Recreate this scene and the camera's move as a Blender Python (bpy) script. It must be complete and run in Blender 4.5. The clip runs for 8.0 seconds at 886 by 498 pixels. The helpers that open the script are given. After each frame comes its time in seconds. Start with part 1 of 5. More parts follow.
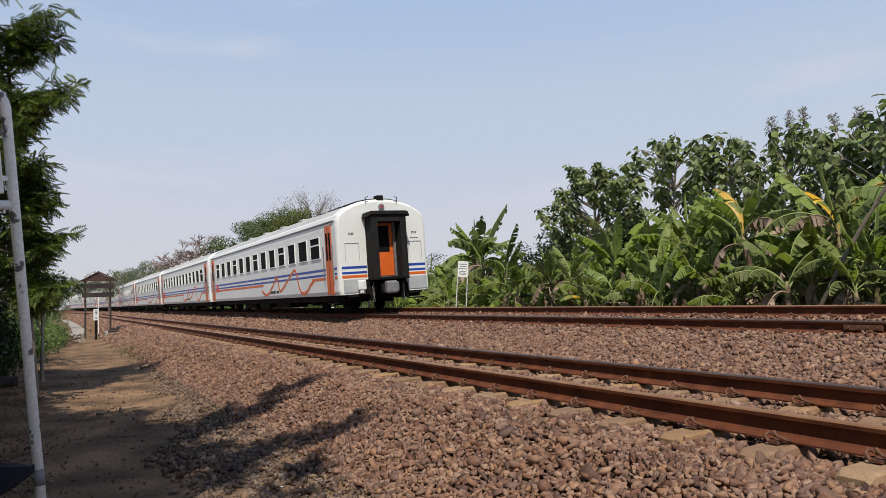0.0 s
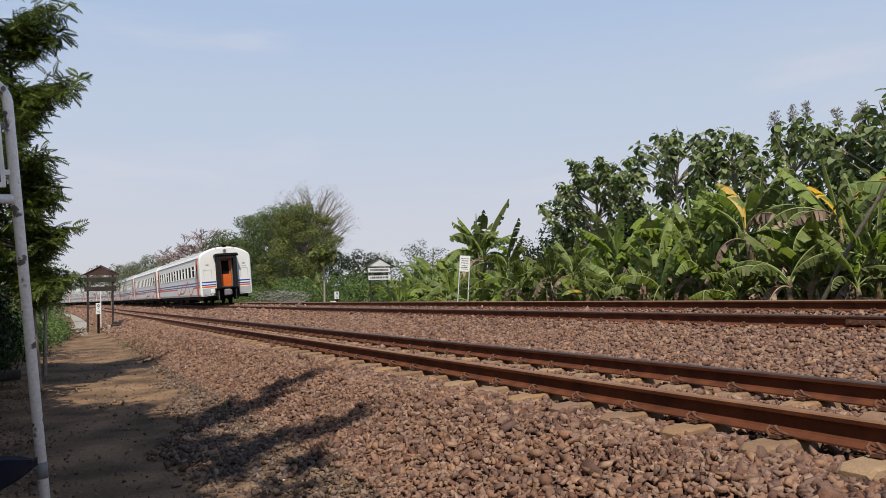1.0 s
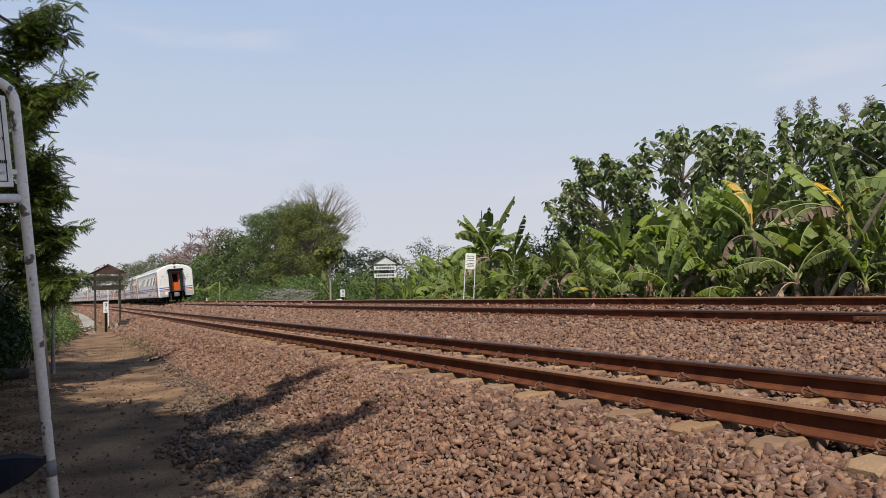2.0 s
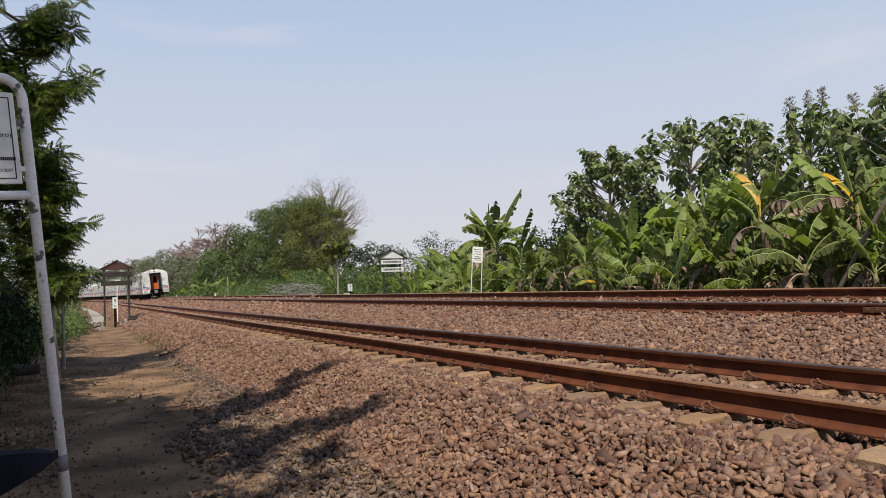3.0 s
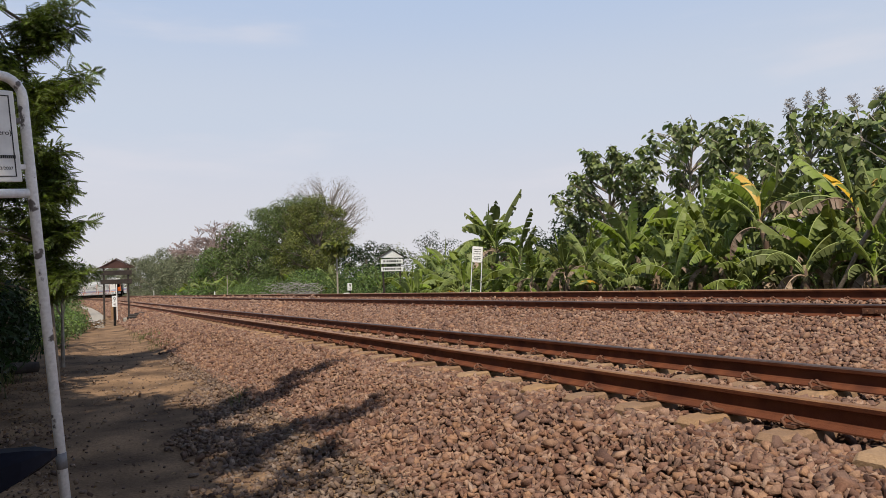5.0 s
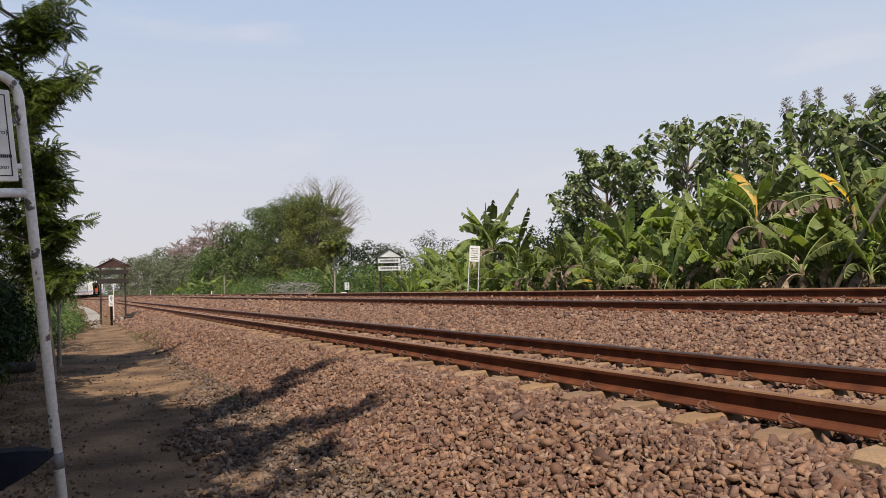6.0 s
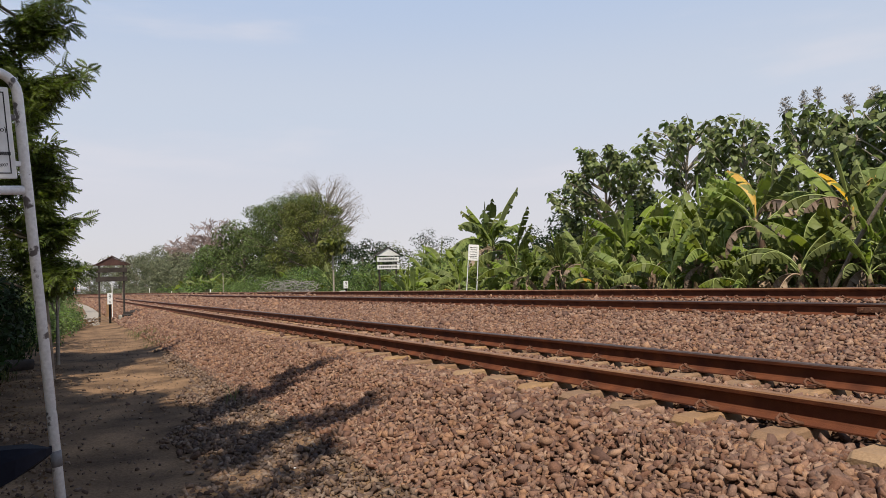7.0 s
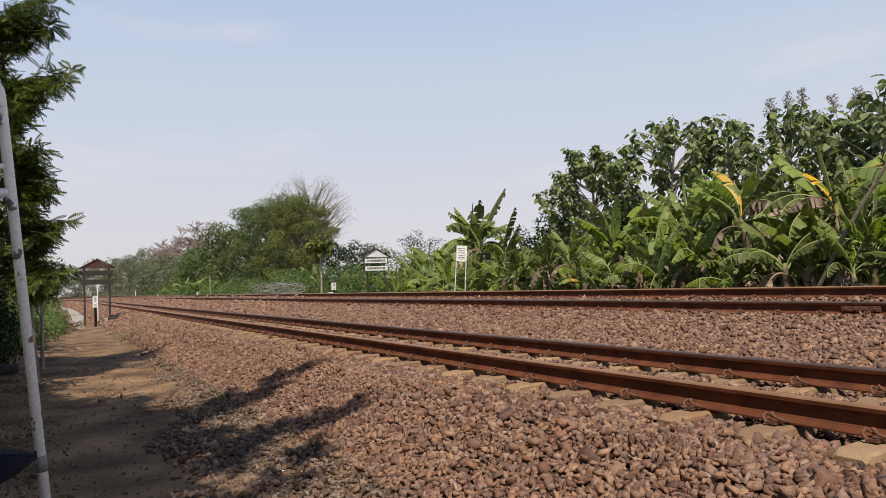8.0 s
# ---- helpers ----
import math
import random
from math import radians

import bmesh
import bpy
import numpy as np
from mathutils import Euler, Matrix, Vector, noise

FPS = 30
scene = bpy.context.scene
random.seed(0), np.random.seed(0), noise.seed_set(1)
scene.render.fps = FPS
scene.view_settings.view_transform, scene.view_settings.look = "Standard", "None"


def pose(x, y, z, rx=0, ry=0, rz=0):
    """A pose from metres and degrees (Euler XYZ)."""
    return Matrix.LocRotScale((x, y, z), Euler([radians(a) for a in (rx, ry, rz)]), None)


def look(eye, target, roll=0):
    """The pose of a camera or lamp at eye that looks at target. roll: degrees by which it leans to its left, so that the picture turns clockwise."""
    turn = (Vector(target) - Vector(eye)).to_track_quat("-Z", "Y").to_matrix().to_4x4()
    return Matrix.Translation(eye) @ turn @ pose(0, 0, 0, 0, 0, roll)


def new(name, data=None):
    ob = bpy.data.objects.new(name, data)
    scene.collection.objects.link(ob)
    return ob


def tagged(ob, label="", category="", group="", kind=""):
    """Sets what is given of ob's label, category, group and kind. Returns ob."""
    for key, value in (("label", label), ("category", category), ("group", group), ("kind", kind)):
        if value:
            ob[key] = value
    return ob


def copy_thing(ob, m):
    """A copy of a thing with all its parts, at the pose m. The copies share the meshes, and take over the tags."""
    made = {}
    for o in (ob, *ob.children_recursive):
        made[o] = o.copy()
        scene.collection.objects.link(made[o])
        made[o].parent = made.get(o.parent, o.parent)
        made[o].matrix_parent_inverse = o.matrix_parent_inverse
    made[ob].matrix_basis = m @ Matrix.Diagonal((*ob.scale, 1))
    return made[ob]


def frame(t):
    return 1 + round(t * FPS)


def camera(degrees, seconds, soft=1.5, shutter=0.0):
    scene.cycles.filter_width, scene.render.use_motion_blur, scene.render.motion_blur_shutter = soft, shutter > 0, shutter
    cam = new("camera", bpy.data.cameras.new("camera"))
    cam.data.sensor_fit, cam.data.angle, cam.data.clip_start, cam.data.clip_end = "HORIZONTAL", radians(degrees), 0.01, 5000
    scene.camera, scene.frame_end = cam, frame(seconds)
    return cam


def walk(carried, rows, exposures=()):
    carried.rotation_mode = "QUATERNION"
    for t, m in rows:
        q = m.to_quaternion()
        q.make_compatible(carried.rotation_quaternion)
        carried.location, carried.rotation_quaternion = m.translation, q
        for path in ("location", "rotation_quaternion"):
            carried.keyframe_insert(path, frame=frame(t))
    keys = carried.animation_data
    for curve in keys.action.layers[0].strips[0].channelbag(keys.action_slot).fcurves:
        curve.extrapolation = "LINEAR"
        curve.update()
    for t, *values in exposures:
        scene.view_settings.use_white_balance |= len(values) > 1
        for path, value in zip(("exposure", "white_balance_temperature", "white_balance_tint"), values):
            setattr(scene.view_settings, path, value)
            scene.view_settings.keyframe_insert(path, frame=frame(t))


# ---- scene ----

# ---------------------------------------------------------------- camera
cam = camera(64.8, 8.0, 0.7)
EYE = 1.5
TURNS = [  # seconds, yaw, pitch, roll
    (0, -0.000, 3.803, -2.062),
    (0.5, 0.045, 3.526, -1.965),
    (1, 0.167, 3.347, -1.986),
    (1.5, 0.396, 3.349, -2.040),
    (3, 1.237, 2.677, -2.530),
    (3.5, 1.583, 2.915, -2.530),
    (4, 1.666, 3.009, -2.215),
    (4.5, 1.376, 2.791, -2.245),
    (6, 0.996, 2.582, -2.351),
    (6.5, 0.684, 2.603, -2.292),
    (7, 0.915, 2.476, -2.200),
    (7.5, 0.342, 2.254, -2.253),
    (8, -0.070, 2.527, -2.516),
]
walk(cam, [(t, pose(0, 0, EYE, 0, 0, yaw) @ pose(0, 0, 0, 90 + pitch) @ pose(0, 0, 0, 0, 0, roll))
           for t, yaw, pitch, roll in TURNS],
     exposures=[(0.0, -0.22, 6560, 9), (1.5, -0.20, 6600, 9.4), (3.0, -0.15, 6760, 10.4), (8.0, -0.10, 6940, 11.2)])

# ---------------------------------------------------------------- plan of the line
# s runs along the railway, p to its right; the camera stands at s = 0, p = 0, the footpath at z = 0.
HEADING = 29.2
BEND_AT, BEND_R = 110.0, 610.0
AH = radians(HEADING)


def heading(s):
    return AH + max(0.0, s - BEND_AT) / BEND_R


def P(s, p, z=0.0):
    a = heading(s)
    along = min(s, BEND_AT)
    base = Vector((-math.sin(AH) * along - math.cos(AH) * BEND_R, math.cos(AH) * along - math.sin(AH) * BEND_R, 0))
    return base + Vector((math.cos(a) * (BEND_R + p), math.sin(a) * (BEND_R + p), z))


def at(s, p, z=0.0, turn=0.0, rx=0.0, ry=0.0):
    """A pose on the plan: local y along the line, local x to its right."""
    v = P(s, p, z)
    return pose(v.x, v.y, v.z, 0, 0, math.degrees(heading(s)) + turn) @ pose(0, 0, 0, rx, ry, 0)


RAIL_A, RAIL_B, RAIL_C, RAIL_D = (3.85, 0.72), (4.99, 0.75), (8.73, 1.00), (9.87, 1.155)  # p and top of each rail
FAR_P, FAR_Z = 9.3, 1.075

# ---------------------------------------------------------------- light
SUN_EL = 55.0
sun_h = Vector((-math.cos(AH), -math.sin(AH), 0)) * 0.45 + Vector((math.sin(AH), -math.cos(AH), 0)) * 0.89
sun_h.normalize()
sun_dir = Vector((sun_h.x * math.cos(radians(SUN_EL)), sun_h.y * math.cos(radians(SUN_EL)), math.sin(radians(SUN_EL))))
sun = new("sun", bpy.data.lights.new("sun", "SUN"))
sun.data.energy, sun.data.angle, sun.data.color = 5.0, radians(0.6), (1.0, 0.92, 0.80)
sun.matrix_world = look(sun_dir * 60, (0, 0, 0))

world = bpy.data.worlds.new("world")
scene.world = world
world.use_nodes = True
wn, wl = world.node_tree.nodes, world.node_tree.links
sky = wn.new("ShaderNodeTexSky")
sky.sky_type, sky.sun_disc = "NISHITA", False
sky.sun_elevation = radians(SUN_EL)
sky.sun_rotation = math.atan2(sun_h.x, sun_h.y)
sky.air_density, sky.dust_density, sky.ozone_density = 1.0, 1.2, 2.5
coords = wn.new("ShaderNodeTexCoord")
height = wn.new("ShaderNodeSeparateXYZ")
wl.new(coords.outputs["Generated"], height.inputs["Vector"])
veil = wn.new("ShaderNodeValToRGB")  # pale dusty air at the horizon, clearer blue overhead
veil.color_ramp.interpolation = "EASE"
veil_steps = ((0.0, (0.74, 0.745, 0.83)), (0.10, (0.73, 0.745, 0.85)), (0.24, (0.655, 0.745, 0.905)), (0.40, (0.535, 0.68, 0.94)), (0.62, (0.25, 0.35, 0.58)), (1.0, (0.13, 0.21, 0.42)))
while len(veil.color_ramp.elements) < len(veil_steps):
    veil.color_ramp.elements.new(0.5)
for step, (place, tone) in zip(veil.color_ramp.elements, veil_steps):
    step.position, step.color = place, (*tone, 1)
wl.new(height.outputs["Z"], veil.inputs["Fac"])
stretch = wn.new("ShaderNodeMapping")
stretch.inputs["Scale"].default_value = (1.3, 1.3, 6.5)
stretch.inputs["Rotation"].default_value = (0.0, 0.12, 0.3)
wisps = wn.new("ShaderNodeTexNoise")
wisps.inputs["Scale"].default_value, wisps.inputs["Detail"].default_value, wisps.inputs["Roughness"].default_value = 1.9, 6.0, 0.52
wl.new(coords.outputs["Generated"], stretch.inputs["Vector"])
wl.new(stretch.outputs["Vector"], wisps.inputs["Vector"])
cloud = wn.new("ShaderNodeMapRange")
cloud.interpolation_type = "SMOOTHSTEP"
cloud.inputs["From Min"].default_value, cloud.inputs["From Max"].default_value, cloud.inputs["To Max"].default_value = 0.50, 0.74, 0.5
wl.new(wisps.outputs["Fac"], cloud.inputs["Value"])
gain = wn.new("ShaderNodeVectorMath")
gain.operation = "SCALE"
gain.inputs["Scale"].default_value = 10.6
wl.new(veil.outputs["Color"], gain.inputs[0])
haze = wn.new("ShaderNodeMixRGB")
haze.inputs["Fac"].default_value = 0.8
wl.new(sky.outputs["Color"], haze.inputs["Color1"])
wl.new(gain.outputs["Vector"], haze.inputs["Color2"])
drift = wn.new("ShaderNodeMixRGB")
drift.inputs["Color2"].default_value = (7.6, 7.8, 8.9, 1)
wl.new(cloud.outputs["Result"], drift.inputs["Fac"])
wl.new(haze.outputs["Color"], drift.inputs["Color1"])
wl.new(drift.outputs["Color"], wn["Background"].inputs["Color"])
wn["Background"].inputs["Strength"].default_value = 0.1


# ---------------------------------------------------------------- materials
def mk(name, c1, c2, scale=6.0, rough=0.7, bump=0.2, metal=0.0, fine=60.0, vary=0.0, pick="", spec=0.5, through_light=0.0, wear=None, wear_at=0.62, grain=0.3):
    """A two-scale surface: broad patches of c1 and c2, fine grain, relief; pick 'island' or 'object' varies single pieces."""
    m = bpy.data.materials.new(name)
    m.use_nodes = True
    n, l = m.node_tree.nodes, m.node_tree.links
    b = n["Principled BSDF"]
    tc = n.new("ShaderNodeTexCoord")
    big, small = n.new("ShaderNodeTexNoise"), n.new("ShaderNodeTexNoise")
    big.inputs["Scale"].default_value, big.inputs["Detail"].default_value = scale, 5.0
    small.inputs["Scale"].default_value, small.inputs["Detail"].default_value = fine, 4.0
    for t in (big, small):
        l.new(tc.outputs["Object"], t.inputs["Vector"])
    rmp = n.new("ShaderNodeValToRGB")
    rmp.color_ramp.elements[0].position, rmp.color_ramp.elements[1].position = 0.32, 0.68
    rmp.color_ramp.elements[0].color, rmp.color_ramp.elements[1].color = (*c1, 1), (*c2, 1)
    l.new(big.outputs["Fac"], rmp.inputs["Fac"])
    col = rmp.outputs["Color"]
    if wear:
        wr = n.new("ShaderNodeValToRGB")
        wr.color_ramp.elements[0].position, wr.color_ramp.elements[1].position = wear_at, wear_at + 0.03
        wm = n.new("ShaderNodeMixRGB")
        wnz = n.new("ShaderNodeTexNoise")
        wnz.inputs["Scale"].default_value, wnz.inputs["Detail"].default_value = scale * 2.3, 7.0
        l.new(tc.outputs["Object"], wnz.inputs["Vector"])
        l.new(wnz.outputs["Fac"], wr.inputs["Fac"])
        l.new(wr.outputs["Color"], wm.inputs["Fac"])
        l.new(col, wm.inputs["Color1"])
        wm.inputs["Color2"].default_value = (*wear, 1)
        col = wm.outputs["Color"]
    gain = n.new("ShaderNodeMapRange")
    gain.inputs["To Min"].default_value, gain.inputs["To Max"].default_value = 1 - grain, 1 + grain
    l.new(small.outputs["Fac"], gain.inputs["Value"])
    mul = n.new("ShaderNodeVectorMath")
    mul.operation = "SCALE"
    l.new(col, mul.inputs[0])
    l.new(gain.outputs["Result"], mul.inputs["Scale"])
    col = mul.outputs["Vector"]
    if pick:
        if pick == "island":
            g = n.new("ShaderNodeNewGeometry")
            rnd = g.outputs["Random Per Island"]
        else:
            g = n.new("ShaderNodeObjectInfo")
            rnd = g.outputs["Random"]
        mr = n.new("ShaderNodeMapRange")
        mr.inputs["To Min"].default_value, mr.inputs["To Max"].default_value = 1 - vary, 1 + vary
        l.new(rnd, mr.inputs["Value"])
        hs = n.new("ShaderNodeHueSaturation")
        l.new(mr.outputs["Result"], hs.inputs["Value"])
        hm = n.new("ShaderNodeMath")
        hm.operation = "MULTIPLY_ADD"
        hm.inputs[1].default_value, hm.inputs[2].default_value = 0.05 * vary, 0.5 - 0.025 * vary
        l.new(rnd, hm.inputs[0])
        l.new(hm.outputs["Value"], hs.inputs["Hue"])
        again, part_of, dull = n.new("ShaderNodeMath"), n.new("ShaderNodeMath"), n.new("ShaderNodeMapRange")
        again.operation, part_of.operation = "MULTIPLY", "FRACT"
        again.inputs[1].default_value = 7.31
        dull.inputs["To Min"].default_value, dull.inputs["To Max"].default_value = 1 - 0.42 * vary, 1 + 0.25 * vary
        l.new(rnd, again.inputs[0])
        l.new(again.outputs["Value"], part_of.inputs[0])
        l.new(part_of.outputs["Value"], dull.inputs["Value"])
        l.new(dull.outputs["Result"], hs.inputs["Saturation"])
        l.new(col, hs.inputs["Color"])
        col = hs.outputs["Color"]
    l.new(col, b.inputs["Base Color"])
    b.inputs["Roughness"].default_value, b.inputs["Metallic"].default_value = rough, metal
    b.inputs["Specular IOR Level"].default_value = spec
    if bump:
        bp = n.new("ShaderNodeBump")
        bp.inputs["Strength"].default_value, bp.inputs["Distance"].default_value = bump, 0.02
        l.new(small.outputs["Fac"], bp.inputs["Height"])
        l.new(bp.outputs["Normal"], b.inputs["Normal"])
    if through_light:
        out = n["Material Output"]
        tl, mix = n.new("ShaderNodeBsdfTranslucent"), n.new("ShaderNodeMixShader")
        l.new(col, tl.inputs["Color"])
        mix.inputs["Fac"].default_value = through_light
        l.new(b.outputs["BSDF"], mix.inputs[1])
        l.new(tl.outputs["BSDF"], mix.inputs[2])
        l.new(mix.outputs["Shader"], out.inputs["Surface"])
    return m


# far darker than the stones: shade of the gaps between them is in its colour
M_GRAVEL_BED = mk("ballast_bed_gap_shade", (0.036, 0.023, 0.017), (0.075, 0.048, 0.036), 9, 0.95, 1.0, fine=34, spec=0.1)
M_STONE = mk("ballast_stone", (0.172, 0.096, 0.067), (0.284, 0.170, 0.122), 7, 0.9, 0.32, fine=90, vary=0.42, pick="island", spec=0.12, grain=0.42)
M_STONE_ONE = mk("single_ballast_stone", (0.172, 0.096, 0.067), (0.284, 0.170, 0.122), 0.6, 0.9, 0.32, fine=4, vary=0.42, pick="object", spec=0.12, grain=0.42)
M_STONE_DARK = mk("darker_stone", (0.117, 0.078, 0.058), (0.232, 0.161, 0.123), 7, 0.92, 0.5, fine=90, vary=0.5, pick="island", spec=0.2)
M_DIRT = mk("path_dirt", (0.085, 0.056, 0.038), (0.30, 0.190, 0.112), 1.2, 0.95, 0.8, fine=38, spec=0.1, grain=0.55)
M_SOIL = mk("field_soil", (0.10, 0.085, 0.045), (0.17, 0.15, 0.08), 0.8, 0.95, 0.6, fine=25)
M_RUST = mk("rusty_rail", (0.084, 0.025, 0.012), (0.171, 0.055, 0.023), 5, 0.75, 0.3, fine=120, spec=0.3)
M_RUST_CLIP = mk("rusty_clip", (0.10, 0.042, 0.024), (0.17, 0.075, 0.04), 20, 0.8, 0.3, fine=160)
M_RAILTOP = mk("worn_railhead", (0.075, 0.048, 0.040), (0.13, 0.088, 0.074), 6, 0.5, 0.05, metal=0.5, fine=160)
M_RAILTOP_RUST = mk("rusted_railhead", (0.227, 0.109, 0.049), (0.302, 0.159, 0.076), 5, 0.5, 0.12, metal=0.15, fine=120)
M_SLEEPER = mk("dusty_concrete_sleeper", (0.220, 0.130, 0.069), (0.326, 0.201, 0.111), 4, 0.9, 0.35, fine=70, vary=0.2, pick="object", wear=(0.25, 0.155, 0.088), wear_at=0.58)
M_CONCRETE = mk("pale_concrete", (0.27, 0.245, 0.205), (0.38, 0.35, 0.30), 2, 0.9, 0.3, fine=50)
M_WHITE_COACH = mk("coach_white_paint", (0.74, 0.75, 0.73), (0.80, 0.81, 0.79), 0.7, 0.38, 0.0, fine=8, grain=0.03)
M_ROOF_GREY = mk("coach_roof_paint", (0.38, 0.38, 0.37), (0.50, 0.50, 0.48), 1.2, 0.6, 0.05, fine=12, grain=0.1)
M_BLUE = mk("stripe_blue", (0.012, 0.045, 0.30), (0.018, 0.06, 0.36), 2, 0.4, 0.0, grain=0.05)
M_ORANGE = mk("coach_orange", (0.60, 0.105, 0.010), (0.70, 0.135, 0.014), 2, 0.42, 0.0, grain=0.05)
M_BLACK = mk("sooty_black", (0.006, 0.006, 0.006), (0.016, 0.014, 0.013), 3, 0.85, 0.1, spec=0.12)
M_RUBBER = mk("gangway_rubber", (0.010, 0.010, 0.011), (0.020, 0.019, 0.019), 4, 0.8, 0.15, spec=0.2)
M_PLATE = mk("grey_skirt_paint", (0.36, 0.38, 0.40), (0.46, 0.48, 0.50), 2, 0.5, 0.05)
M_STEEL = mk("dull_steel", (0.24, 0.24, 0.25), (0.36, 0.36, 0.36), 6, 0.5, 0.1, metal=0.6)
M_GLASS = mk("tinted_pane", (0.008, 0.009, 0.010), (0.014, 0.016, 0.017), 1.0, 0.2, 0.0, spec=0.03)
M_GLASS.node_tree.nodes["Principled BSDF"].inputs["IOR"].default_value = 1.12
M_RED = mk("red_paint", (0.62, 0.03, 0.03), (0.70, 0.05, 0.04), 3, 0.45, 0.0)
M_LENS = mk("red_lamp_glass", (0.20, 0.05, 0.05), (0.26, 0.08, 0.07), 3, 0.2, 0.0)
M_INK = mk("black_lettering", (0.015, 0.015, 0.016), (0.02, 0.02, 0.02), 3, 0.6, 0.0)
M_SIGN = mk("white_sign_board", (0.734, 0.745, 0.734), (0.821, 0.832, 0.821), 3, 0.55, 0.02, fine=12)
M_TUBE = mk("chipped_white_tube", (0.726, 0.737, 0.748), (0.836, 0.847, 0.858), 4, 0.5, 0.1, wear=(0.13, 0.12, 0.12), wear_at=0.585)
M_GREYTAPE = mk("bare_metal_band", (0.16, 0.16, 0.17), (0.22, 0.22, 0.23), 12, 0.6, 0.1)
M_WOOD_DARK = mk("weathered_dark_wood", (0.022, 0.017, 0.015), (0.05, 0.039, 0.033), 6, 0.9, 0.4)
M_ROOF_RED = mk("faded_red_roof", (0.055, 0.025, 0.021), (0.085, 0.04, 0.034), 5, 0.85, 0.3)
M_BARK = mk("grey_bark", (0.13, 0.105, 0.08), (0.26, 0.215, 0.17), 7, 0.95, 0.8, fine=40)
M_BARK_PALE = mk("pale_bark", (0.26, 0.22, 0.18), (0.40, 0.36, 0.31), 7, 0.95, 0.6, fine=40)
M_TWIG = mk("bare_twigs", (0.24, 0.222, 0.205), (0.35, 0.33, 0.31), 3, 0.95, 0.2)
M_TWIG_PINK = mk("reddish_bare_twigs", (0.21, 0.15, 0.138), (0.30, 0.23, 0.21), 3, 0.95, 0.2, vary=0.25, pick="island")


def leaf_mat(name, c1, c2, vary=0.45, rough=0.5, tl=0.32, scale=1.2, spec=0.2):
    return mk(name, c1, c2, scale, rough, 0.1, fine=26, vary=vary, pick="island", spec=spec, through_light=tl)


M_LEAF_FEATHER = leaf_mat("feathery_leaf", (0.058, 0.091, 0.019), (0.163, 0.215, 0.039), 0.6)
M_LEAF_TEAK = leaf_mat("teak_leaf", (0.112, 0.156, 0.055), (0.277, 0.323, 0.125), 0.6, 0.45, 0.4)
M_LEAF_TREE = leaf_mat("tree_leaf", (0.068, 0.105, 0.033), (0.160, 0.204, 0.066), 0.5, 0.55)
M_LEAF_OLIVE = leaf_mat("olive_leaf", (0.090, 0.115, 0.028), (0.20, 0.215, 0.058), 0.5, 0.55)
# paler and greyer: the haze of distance is painted into the leaf colour
M_LEAF_FAR = leaf_mat("haze_tinted_far_leaf", (0.125, 0.150, 0.088), (0.225, 0.240, 0.145), 0.4, 0.6)
M_LEAF_BUSH = leaf_mat("bush_leaf", (0.073, 0.128, 0.037), (0.175, 0.249, 0.073), 0.5, 0.5)
# near-black green: the shade under the trees is put into this leaf colour
M_LEAF_DARK = leaf_mat("painted_shade_leaf", (0.011, 0.026, 0.007), (0.028, 0.055, 0.015), 0.5, 0.5)
M_LEAF_DRY = leaf_mat("dry_leaf", (0.15, 0.088, 0.046), (0.29, 0.19, 0.11), 0.45, 0.85)
M_GRASS = leaf_mat("grass_blade", (0.075, 0.095, 0.032), (0.16, 0.165, 0.066), 0.5, 0.6)
M_BANANA = mk("banana_leaf", (0.095, 0.149, 0.026), (0.244, 0.292, 0.057), 1.5, 0.48, 0.15, fine=22, vary=0.5, pick="object", spec=0.3, through_light=0.42)
M_BANANA_YELLOW = mk("yellowing_banana_leaf", (0.55, 0.30, 0.03), (0.66, 0.42, 0.05), 2.5, 0.5, 0.15, fine=22, vary=0.2, pick="object", through_light=0.3, wear=(0.17, 0.20, 0.04), wear_at=0.53)
M_BANANA_DRY = mk("dead_banana_leaf", (0.26, 0.17, 0.11), (0.44, 0.34, 0.26), 4, 0.9, 0.3, fine=30, vary=0.3, pick="object", through_light=0.15)
M_RIB = mk("banana_midrib", (0.20, 0.26, 0.07), (0.30, 0.35, 0.12), 3, 0.5, 0.05)
M_PSEUDO = mk("banana_stem", (0.13, 0.13, 0.045), (0.26, 0.21, 0.11), 3, 0.7, 0.3, fine=20, wear=(0.09, 0.055, 0.035), wear_at=0.52)
M_VINYL = mk("dark_blue_vinyl", (0.006, 0.007, 0.014), (0.009, 0.011, 0.021), 4, 0.7, 0.08, spec=0.15)


# ---------------------------------------------------------------- mesh helpers
def solid(bm, name="m"):
    me = bpy.data.meshes.new(name)
    bm.normal_update()
    bm.to_mesh(me)
    bm.free()
    return me


def part(name, bm, material, parent=None, label="", m=None, smooth=False):
    """Links a bmesh (or a mesh) as one object, under a thing or a part."""
    me = bm if isinstance(bm, bpy.types.Mesh) else solid(bm, name)
    if material and not me.materials:
        me.materials.append(material)
    if smooth:
        me.polygons.foreach_set("use_smooth", [True] * len(me.polygons))
    ob = new(name, me)
    ob.parent = parent
    if m is not None:
        ob.matrix_basis = m
    if label:
        tagged(ob, label)
    return ob


def thing(name, m, label, category, group="", kind=""):
    ob = new(name)
    ob.empty_display_size = 0.2
    ob.matrix_basis = m
    return tagged(ob, label, category, group, kind)


